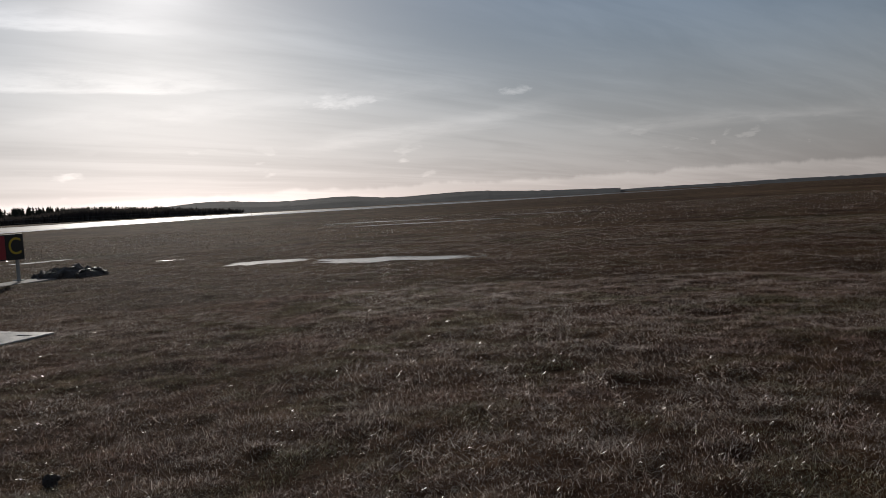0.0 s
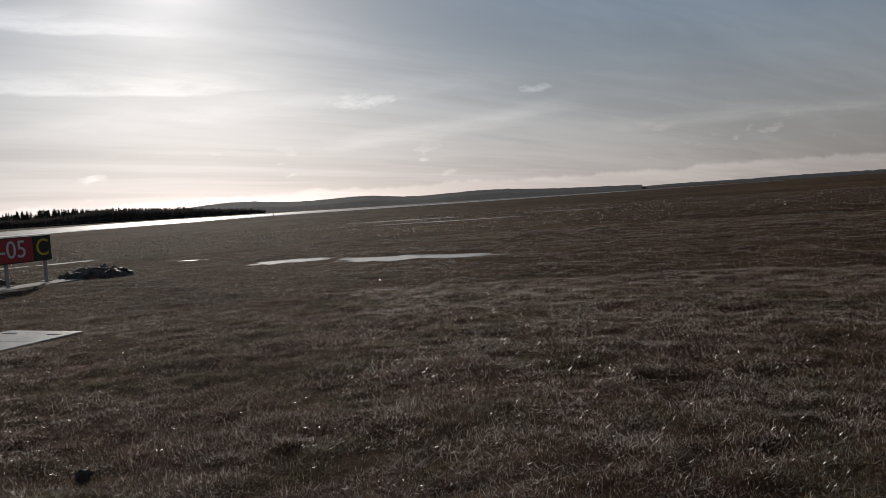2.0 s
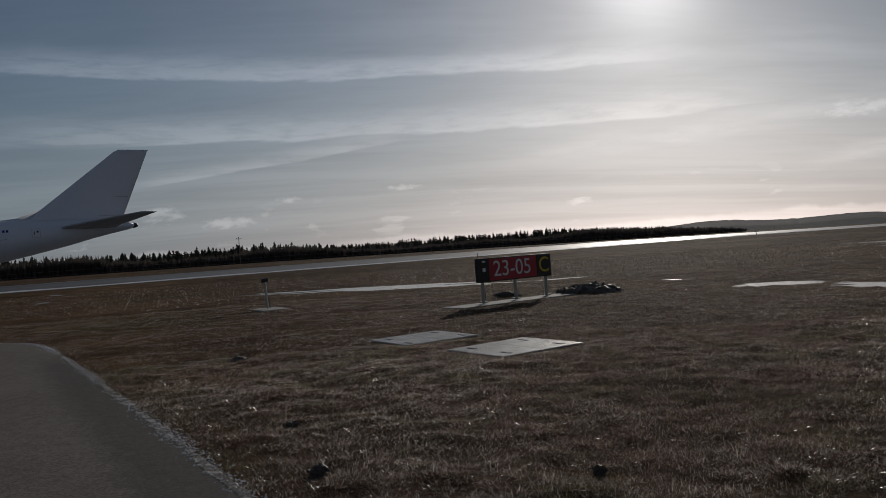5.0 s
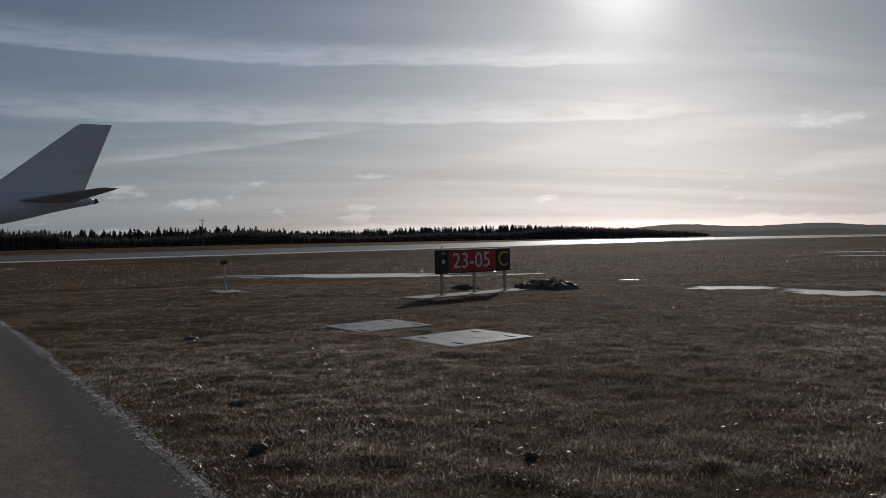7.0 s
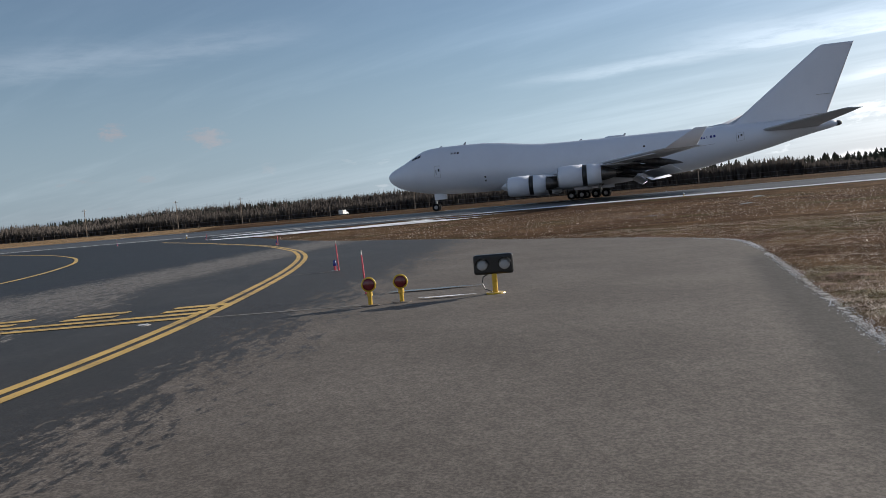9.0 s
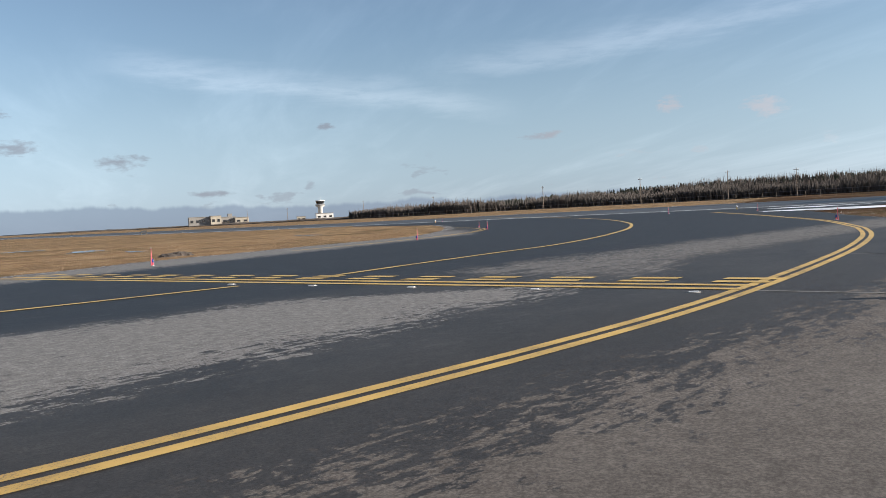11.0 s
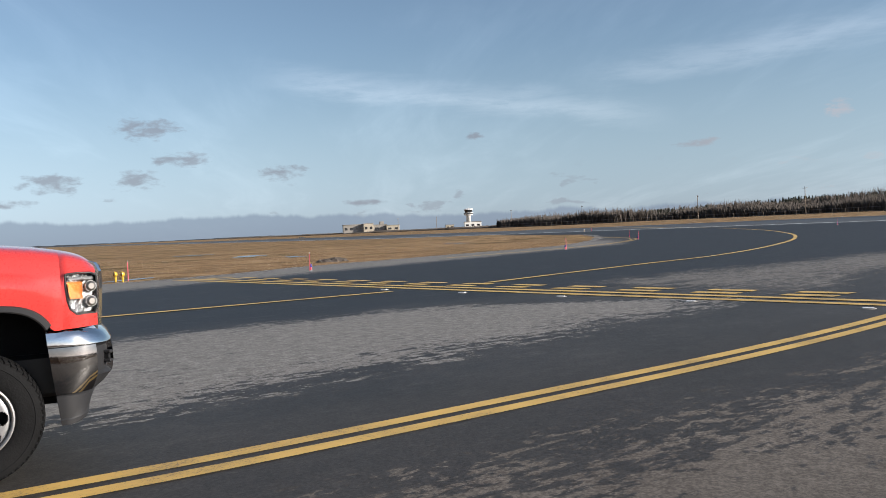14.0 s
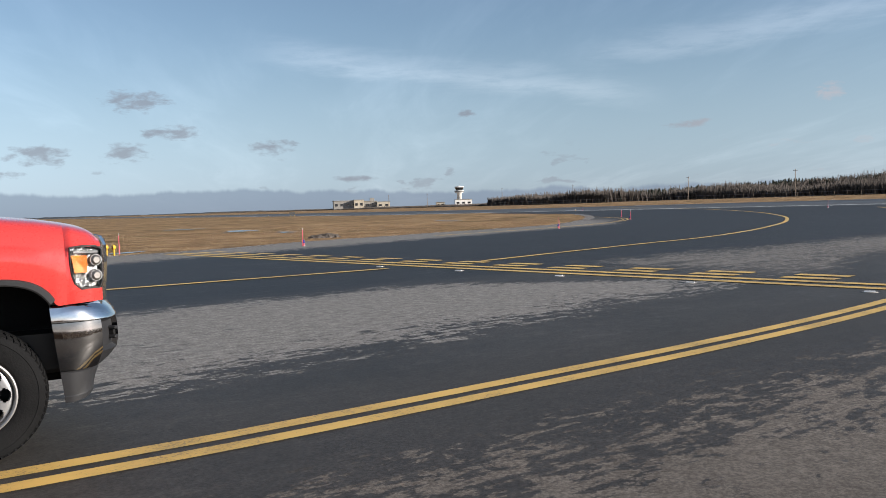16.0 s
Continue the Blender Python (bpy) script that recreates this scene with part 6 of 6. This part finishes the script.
def ridge(name, az0, az1, far, top, seed, label, rise=8.0, uneven=1.0):
    bm, rows = bms(), []
    n = int((az1 - az0) / 0.35)
    for i in range(n + 1):
        a = radians(az0 + (az1 - az0) * i / n)
        f = i / n
        env = min(1.0, rise * f, 8 * (1 - f))
        hgt = top * env * (0.55 + 0.75 * (0.5 + uneven * noise.noise(Vector((f * (az1 - az0) * 0.16, seed, 0))))) + 2.2 * noise.noise(Vector((i * 0.9, seed, 3)))
        row = []
        for r, k_ in ((far - 500, 0.0), (far - 260, 0.62), (far, 1.0), (far + 300, 0.7), (far + 600, 0.0)):
            x, y = -r * math.sin(a), r * math.cos(a)
            row.append(bm.verts.new((x, y, -22 + (hgt + 22) * k_)))
        rows.append(row)
    for p, q in zip(rows, rows[1:]):
        for j in range(4):
            bm.faces.new((p[j], q[j], q[j + 1], p[j + 1]))
    return tagged(new(name, mesh_from(name, bm, HILLWOOD)), label, "hills", kind="structure")


ridge("backdrop", -14, 34, 3000, 31, 2.0, "low dark wooded hills along the horizon", 2.6)
ridge("backdrop", -40, 4, 3300, -6, 5.0, "low dark far woods along the horizon")
ridge("backdrop", 112, 185, 2600, 15, 8.0, "far low wooded ridge along the horizon", 8.0, 0.25)

# fence along the far side
fence = thing("perimeter_fence", "long wire fence of thin grey posts beyond the runway", "fence", pose(0, 0, 0))
POST_ME = mesh_from("post", b_tube(bms(), (0, 0, -0.1), (0, 0, 2.3), 0.05, 0.045, 6), WOOD_POLE)
fence_v = list(range(-420, 420, 5))
for v0 in fence_v:
    x, y = xy(268 + 6 * math.sin(v0 * 0.008), v0)
    ob = new("post", POST_ME)
    ob.parent, ob.matrix_basis = fence, pose(x, y, height(x, y))
for z0 in (0.9, 2.2):
    bm = bms()
    for v0 in fence_v[:-1]:
        a, b = xy(268 + 6 * math.sin(v0 * 0.008), v0), xy(268 + 6 * math.sin((v0 + 5) * 0.008), v0 + 5)
        b_tube(bm, (*a, height(*a) + z0), (*b, height(*b) + z0), 0.025, 0.025, 4, False)
    part("rail_wire", bm, GALV, fence)

# poles with cross-arms
for v0, u0, h in ((-230, 300, 12), (-160, 305, 11), (-300, 310, 12), (-380, 300, 11), (-90, 318, 10), (20, 322, 10), (110, 325, 11), (-470, 310, 12), (-560, 300, 11), (-650, 310, 12), (-205, 330, 13)):
    x, y = xy(u0, v0)
    ob = thing("utility_pole", "tall weathered wooden utility pole with a cross-arm", "utility pole", pose(x, y, height(x, y), 0, 0, 65), "utility poles beyond the fence")
    part("shaft", b_tube(bms(), (0, 0, -0.3), (0, 0, h), 0.20, 0.13, 8), WOOD_POLE, ob)
    arm = part("cross_arm", b_box(bms(), 0, 0, h - 0.7, 2.2, 0.14, 0.16, 0.02), WOOD_POLE, ob)
    for k_ in (-0.9, 0.0, 0.9):
        part("insulator", b_tube(bms(), (k_, 0, h - 0.62), (k_, 0, h - 0.35), 0.06, 0.04, 6), GALV, arm)


def polar(az_, r):
    return -r * math.sin(radians(az_)), r * math.cos(radians(az_))


# control tower and airport buildings
tx, ty = polar(124.55, 900)
tz = height(tx, ty)
tower = thing("control_tower", "white airport control tower with a dark glazed cab", "control tower", pose(tx, ty, tz, 0, 0, 124.5))
part("tower_shaft", b_loft(bms(), [[(2.6 * k_ * math.cos(a), 2.6 * k_ * math.sin(a), z) for a in [2 * math.pi * i / 16 for i in range(16)]] for z, k_ in ((0, 1.0), (14, 1.0), (15.2, 1.7))]), WALL_WHITE, tower, "", True)
part("lower_gallery", b_lathe(bms(), [(14.6, 0.0), (14.6, 4.2), (16.2, 5.2), (17.4, 5.2), (17.4, 0.0)], 20, Matrix.Rotation(radians(-90), 4, "Y")), WALL_WHITE, tower)
part("gallery_band", b_lathe(bms(), [(15.9, 5.1), (16.0, 5.32), (16.9, 5.32), (17.0, 5.1)], 20, Matrix.Rotation(radians(-90), 4, "Y")), GLASS_DARK, tower)
cab = part("glazed_cab", b_lathe(bms(), [(17.4, 0.0), (17.4, 3.6), (20.6, 4.7), (20.6, 0.0)], 16, Matrix.Rotation(radians(-90), 4, "Y")), GLASS_DARK, tower, "dark glazed control cab")
part("cab_roof", b_lathe(bms(), [(20.6, 0.0), (20.6, 5.2), (21.6, 5.0), (22.0, 2.0), (22.0, 0.0)], 20, Matrix.Rotation(radians(-90), 4, "Y")), WALL_WHITE, tower)
part("antenna_mast", b_tube(bms(), (0.6, 0, 22), (0.6, 0, 25.5), 0.12, 0.05, 6), GALV, tower)


def building(az_, r, wide, deep, tall, wall, label, extra=0.0):
    x, y = polar(az_, r)
    ob = thing("airport_building", label, "building", pose(x, y, height(x, y) - 0.3, 0, 0, az_ + 4), "low airport buildings")
    part("wall", b_box(bms(), 0, 0, tall / 2, wide, deep, tall, 0.1), wall, ob)
    rf = part("roof", b_box(bms(), 0, 0, tall + 0.25, wide + 0.8, deep + 0.8, 0.5, 0.1), CONCRETE, ob)
    if extra:
        part("roof_plant", b_box(bms(), wide * 0.15, 0, tall + 0.5 + extra / 2, wide * 0.3, deep * 0.5, extra, 0.1), wall, rf)
    n = max(2, int(wide / 5))
    for i in range(n):
        part("window", b_box(bms(), -wide / 2 + (i + 0.5) * wide / n, -deep / 2 - 0.03, tall * 0.55, wide / n * 0.5, 0.12, tall * 0.28), GLASS_DARK, ob)
    return ob


building(124.3, 885, 18, 14, 7.2, WALL_WHITE, "white box-shaped building at the foot of the control tower")
building(125.9, 900, 9, 9, 5.0, WALL_TAN, "small tan flat-roofed airport building")
building(129.9, 840, 13, 14, 7.0, WALL_TAN, "tan flat-roofed airport building with dark windows")
building(130.8, 850, 14, 16, 8.0, CONCRETE, "grey recessed airport building with plant on the roof", 3.0)
building(131.6, 840, 10, 14, 9.5, WALL_TAN, "tan block-shaped airport building")
building(132.6, 845, 22, 14, 9.0, CONCRETE, "long grey airport building with dark windows")

# distance board beside the runway
bx, by = xy(89.0, -262.0)
board = thing("distance_board", "small black runway distance board on two legs", "airfield sign", pose(bx, by, height(bx, by), 0, 0, -25))
part("panel", b_box(bms(), 0, 0, 1.0, 1.9, 0.16, 0.9, 0.02), BLACK, board)
for s in (-0.7, 0.7):
    part("leg", b_tube(bms(), (s, 0, 0), (s, 0, 0.6), 0.04, 0.04, 8), LIGHT_YELLOW, board)

# white van parked by the far fence
vx, vy = polar(85.8, 330)
van = thing("delivery_van", "small white panel van parked by the far fence", "van", pose(vx, vy, height(vx, vy), 0, 0, 150))
part("body", b_loft(bms(), [[(x, y * 0.95, z) for y, z in ((-1, 0.45), (-1, zt - 0.25), (-0.85, zt), (0.85, zt), (1, zt - 0.25), (1, 0.45))] for x, zt in ((-2.5, 2.05), (-2.4, 2.15), (0.9, 2.15), (1.7, 1.35), (2.5, 1.15), (2.6, 0.9))]), SIGN_WHITE, van)
part("windscreen", b_loft(bms(), [[(0.98, -0.8, 2.08), (0.98, 0.8, 2.08), (1.68, 0.85, 1.42), (1.68, -0.85, 1.42)], [(1.02, -0.8, 2.10), (1.02, 0.8, 2.10), (1.72, 0.85, 1.44), (1.72, -0.85, 1.44)]]), GLASS_DARK, van)
for s in (-1, 1):
    part("side_window", b_box(bms(), 0.75, s * 0.95, 1.62, 0.8, 0.03, 0.5, 0.05), GLASS_DARK, van)
    for x in (-1.6, 1.7):
        part("wheel", b_tube(bms(), (x, s * 0.80, 0.34), (x, s * 0.97, 0.34), 0.34, 0.34, 20), RUBBER, van)

# ---- grass blades ----
def inside(px_, py_, poly):
    """Which points lie in a polygon."""
    odd = np.zeros(len(px_), bool)
    n = len(poly)
    for i in range(n):
        (x1, y1), (x2, y2) = poly[i], poly[(i + 1) % n]
        if y1 != y2:
            hit = ((y1 > py_) != (y2 > py_)) & (px_ < (x2 - x1) * (py_ - y1) / (y2 - y1) + x1)
            odd ^= hit
    return odd


gen = np.random.default_rng(4)


def blades(name, verts, tri, label):
    """One mesh of many separate blades."""
    n, m = verts.shape[:2]
    tri = np.array(tri)
    faces = (np.arange(n)[:, None, None] * m + tri[None]).reshape(-1)
    me = bpy.data.meshes.new(name)
    me.vertices.add(n * m)
    me.vertices.foreach_set("co", verts.reshape(-1).astype(np.float32))
    me.loops.add(len(faces))
    me.loops.foreach_set("vertex_index", faces.astype(np.int32))
    me.polygons.add(len(faces) // 3)
    me.polygons.foreach_set("loop_start", np.arange(0, len(faces), 3, dtype=np.int32))
    me.update(calc_edges=True)
    me.materials.append(BLADE)
    return tagged(new(name, me), label, "grass", kind="stuff")


def lattice(x, y, size, seed):
    """Smooth value noise between -1 and 1 on a square lattice."""
    table = np.random.default_rng(seed).uniform(-1, 1, (256, 256))
    gx, gy = x / size, y / size
    ix, iy = np.floor(gx).astype(int), np.floor(gy).astype(int)
    fx, fy = gx - ix, gy - iy
    fx, fy = fx * fx * (3 - 2 * fx), fy * fy * (3 - 2 * fy)
    at = lambda a, b: table[a % 256, b % 256]
    return (at(ix, iy) * (1 - fx) + at(ix + 1, iy) * fx) * (1 - fy) + (at(ix, iy + 1) * (1 - fx) + at(ix + 1, iy + 1) * fx) * fy


EDGE_X = np.array([p[0] for p in FRONT_EDGE][::-1])
EDGE_Y = np.array([p[1] for p in FRONT_EDGE][::-1])
COVERS = ((-8.28, 12.0, 0.74), (-5.92, 10.92, 0.74))


def cover_gap(x, y, cx, cy):
    c, s = math.cos(radians(65)), math.sin(radians(65))
    return abs((x - cx) * c + (y - cy) * s), abs(-(x - cx) * s + (y - cy) * c)


def hummock(x, y):
    """Uneven top of the turf: tussocks and hollows that die out at the asphalt, the covers, the slab and the puddles."""
    f = 0.55 * lattice(x, y, 0.95, 1) + 0.55 * lattice(x + 7, y, 0.42, 2) + 0.40 * lattice(x, y + 3, 0.19, 3)
    h = 0.030 + 0.040 * f + 0.034 * np.clip(lattice(x, y, 0.30, 5) - 0.45, 0, 1)
    h *= np.clip((y - np.interp(x, EDGE_X, EDGE_Y) - 0.05) / 0.7, 0, 1) ** 0.7
    for cx, cy, hw in COVERS:
        lx, ly = cover_gap(x, y, cx, cy)
        h *= np.clip((np.maximum(lx, ly) - hw) / 0.35, 0, 1)
    lx, ly = abs((x - mid.x) * along.x + (y - mid.y) * along.y), abs(-(x - mid.x) * along.y + (y - mid.y) * along.x)
    h *= np.clip((np.maximum(lx - 2.1, ly - 0.45)) / 0.4, 0, 1)
    for cx, cy, rr, _ in MOLEHILLS:
        h *= np.clip((np.hypot(x - cx, y - cy) - rr * 0.7) / 0.2, 0, 1)
    for cx, cy, ln, wd, tr, sd in PUDDLES[:7]:
        c, s = math.cos(radians(tr)), math.sin(radians(tr))
        d = (((x - cx) * c + (y - cy) * s) / (0.5 * ln)) ** 2 + ((-(x - cx) * s + (y - cy) * c) / (0.5 * wd)) ** 2
        h *= np.clip((d - 1.0) / 0.8, 0, 1)
    return np.maximum(h, -0.01)


# matted turf under the blades
rr_ = 1.1 * 1.0105 ** np.arange(330)
aa_ = np.radians(np.linspace(-40, 88, 350))
R_, A_ = np.meshgrid(rr_, aa_, indexing="ij")
X_, Y_ = -R_ * np.sin(A_), R_ * np.cos(A_)
H_ = hummock(X_, Y_) - 0.006
grid_ok = (Y_ - np.interp(X_, EDGE_X, EDGE_Y)) > 0.04
n_a = len(aa_)
idx = np.arange(R_.size).reshape(R_.shape)
quad = np.stack([idx[:-1, :-1], idx[:-1, 1:], idx[1:, 1:], idx[1:, :-1]], -1).reshape(-1, 4)
quad = quad[grid_ok.reshape(-1)[quad].all(1)]
me = bpy.data.meshes.new("turf_mat")
me.from_pydata(np.stack([X_, Y_, H_], -1).reshape(-1, 3).tolist(), [], quad.tolist())
me.materials.append(GROUND)
me.update()
me.shade_smooth()
if me.polygons[0].normal.z < 0:
    me.flip_normals()
tagged(new("turf_mat", me), "lumpy matted turf of tussocks and hollows", "turf", kind="stuff")


def turf(name, r0, r1, az0, az1, count, length, width, label, lie=1.0, simple=False):
    r = np.sqrt(gen.uniform(r0 * r0, r1 * r1, count))
    a = np.radians(gen.uniform(az0, az1, count))
    x, y = -r * np.sin(a), r * np.cos(a)
    keep = ~inside(x, y, FRONT_EDGE + THROAT[:-1] + ISLAND_EDGE)
    for cx, cy, hw in COVERS:
        lx, ly = cover_gap(x, y, cx, cy)
        keep &= ~((lx < hw) & (ly < hw - 0.04))
    for cx, cy, rr, _ in MOLEHILLS:
        keep &= np.hypot(x - cx, y - cy) > rr
    lx, ly = (x - mid.x) * along.x + (y - mid.y) * along.y, -(x - mid.x) * along.y + (y - mid.y) * along.x
    keep &= ~((abs(lx) < 2.1) & (abs(ly) < 0.45))
    for cx, cy, ln, wd, tr, sd in PUDDLES[:7]:
        c, s = math.cos(radians(tr)), math.sin(radians(tr))
        lx, ly = (x - cx) * c + (y - cy) * s, -(x - cx) * s + (y - cy) * c
        wet = (lx / (0.5 * ln)) ** 2 + (ly / (0.5 * wd)) ** 2 < 0.9
        keep &= ~(wet & (gen.random(len(x)) < 0.86))
    # bare spots show the mat between the tufts
    thin = lattice(x, y, 0.16, 8) + 0.6 * lattice(x, y, 0.6, 9)
    keep &= gen.random(count) < np.clip(0.85 + 0.45 * thin, 0.3, 1)
    keep &= uv(x, y)[0] < 92.5
    x, y = x[keep], y[keep]
    n = len(x)
    u, v = uv(x, y)
    z = np.interp(u, [k_[0] for k_ in A_KNOTS], [k_[1] for k_ in A_KNOTS]) + np.interp(v, [k_[0] for k_ in B_KNOTS], [k_[1] for k_ in B_KNOTS])
    if r0 < 30:
        z = z + hummock(x, y)
    tuft = lattice(x, y, 0.24, 4) + 0.7 * lattice(x, y, 0.08, 6)
    t = gen.uniform(0, 2 * np.pi, n)
    ln = length * gen.uniform(0.35, 1.4, n) * (1 + 0.40 * np.clip(tuft, -1.2, 1.4))
    lean = np.clip(gen.normal(1.0, 0.28, n) * lie, 0.05, 1.62)
    wd = width * gen.uniform(0.6, 1.5, n)
    dx, dy = np.cos(t), np.sin(t)
    s_, c_ = np.sin(lean), np.cos(lean)
    # each blade is twisted about its own length
    tw = gen.normal(0, 0.42, n)
    sx, sy, sz = -dy * wd / 2 * np.cos(tw), dx * wd / 2 * np.cos(tw), wd / 2 * np.sin(tw)
    base = np.stack([x, y, z - 0.01], 1)
    half = base + np.stack([dx * ln * 0.5 * s_ * 0.7, dy * ln * 0.5 * s_ * 0.7, ln * 0.55 * np.maximum(c_, 0.25)], 1)
    tip = base + np.stack([dx * ln * s_, dy * ln * s_, ln * c_ * 0.85 + 0.01], 1)
    side = np.stack([sx, sy, sz], 1)
    if simple:
        return blades(name, np.stack([base - side, base + side, tip], 1), [[0, 1, 2]], label)
    verts = np.empty((n, 5, 3))
    verts[:, 0], verts[:, 1], verts[:, 2], verts[:, 3], verts[:, 4] = base - side, base + side, half + side * 0.8, half - side * 0.8, tip
    return blades(name, verts, [[0, 1, 2], [0, 2, 3], [3, 2, 4]], label)


turf("near_grass", 1.2, 6.5, -38, 82, 400000, 0.043, 0.0027, "matted brown winter grass close to the asphalt", 1.25)
turf("middle_grass", 6.5, 14, -36, 80, 1000000, 0.046, 0.0042, "matted brown winter grass with straw tips", 1.25, True)
turf("outer_grass", 14, 32, -34, 88, 640000, 0.050, 0.0066, "rust-brown winter grass further out", 1.25, True)
turf("distant_grass", 32, 75, -34, 95, 120000, 0.09, 0.04, "sparse brown grass tufts towards the runway", 1.2, True)
turf("island_grass", 30, 90, 118, 160, 80000, 0.085, 0.035, "short tan grass on the turf island", 1.2, True)
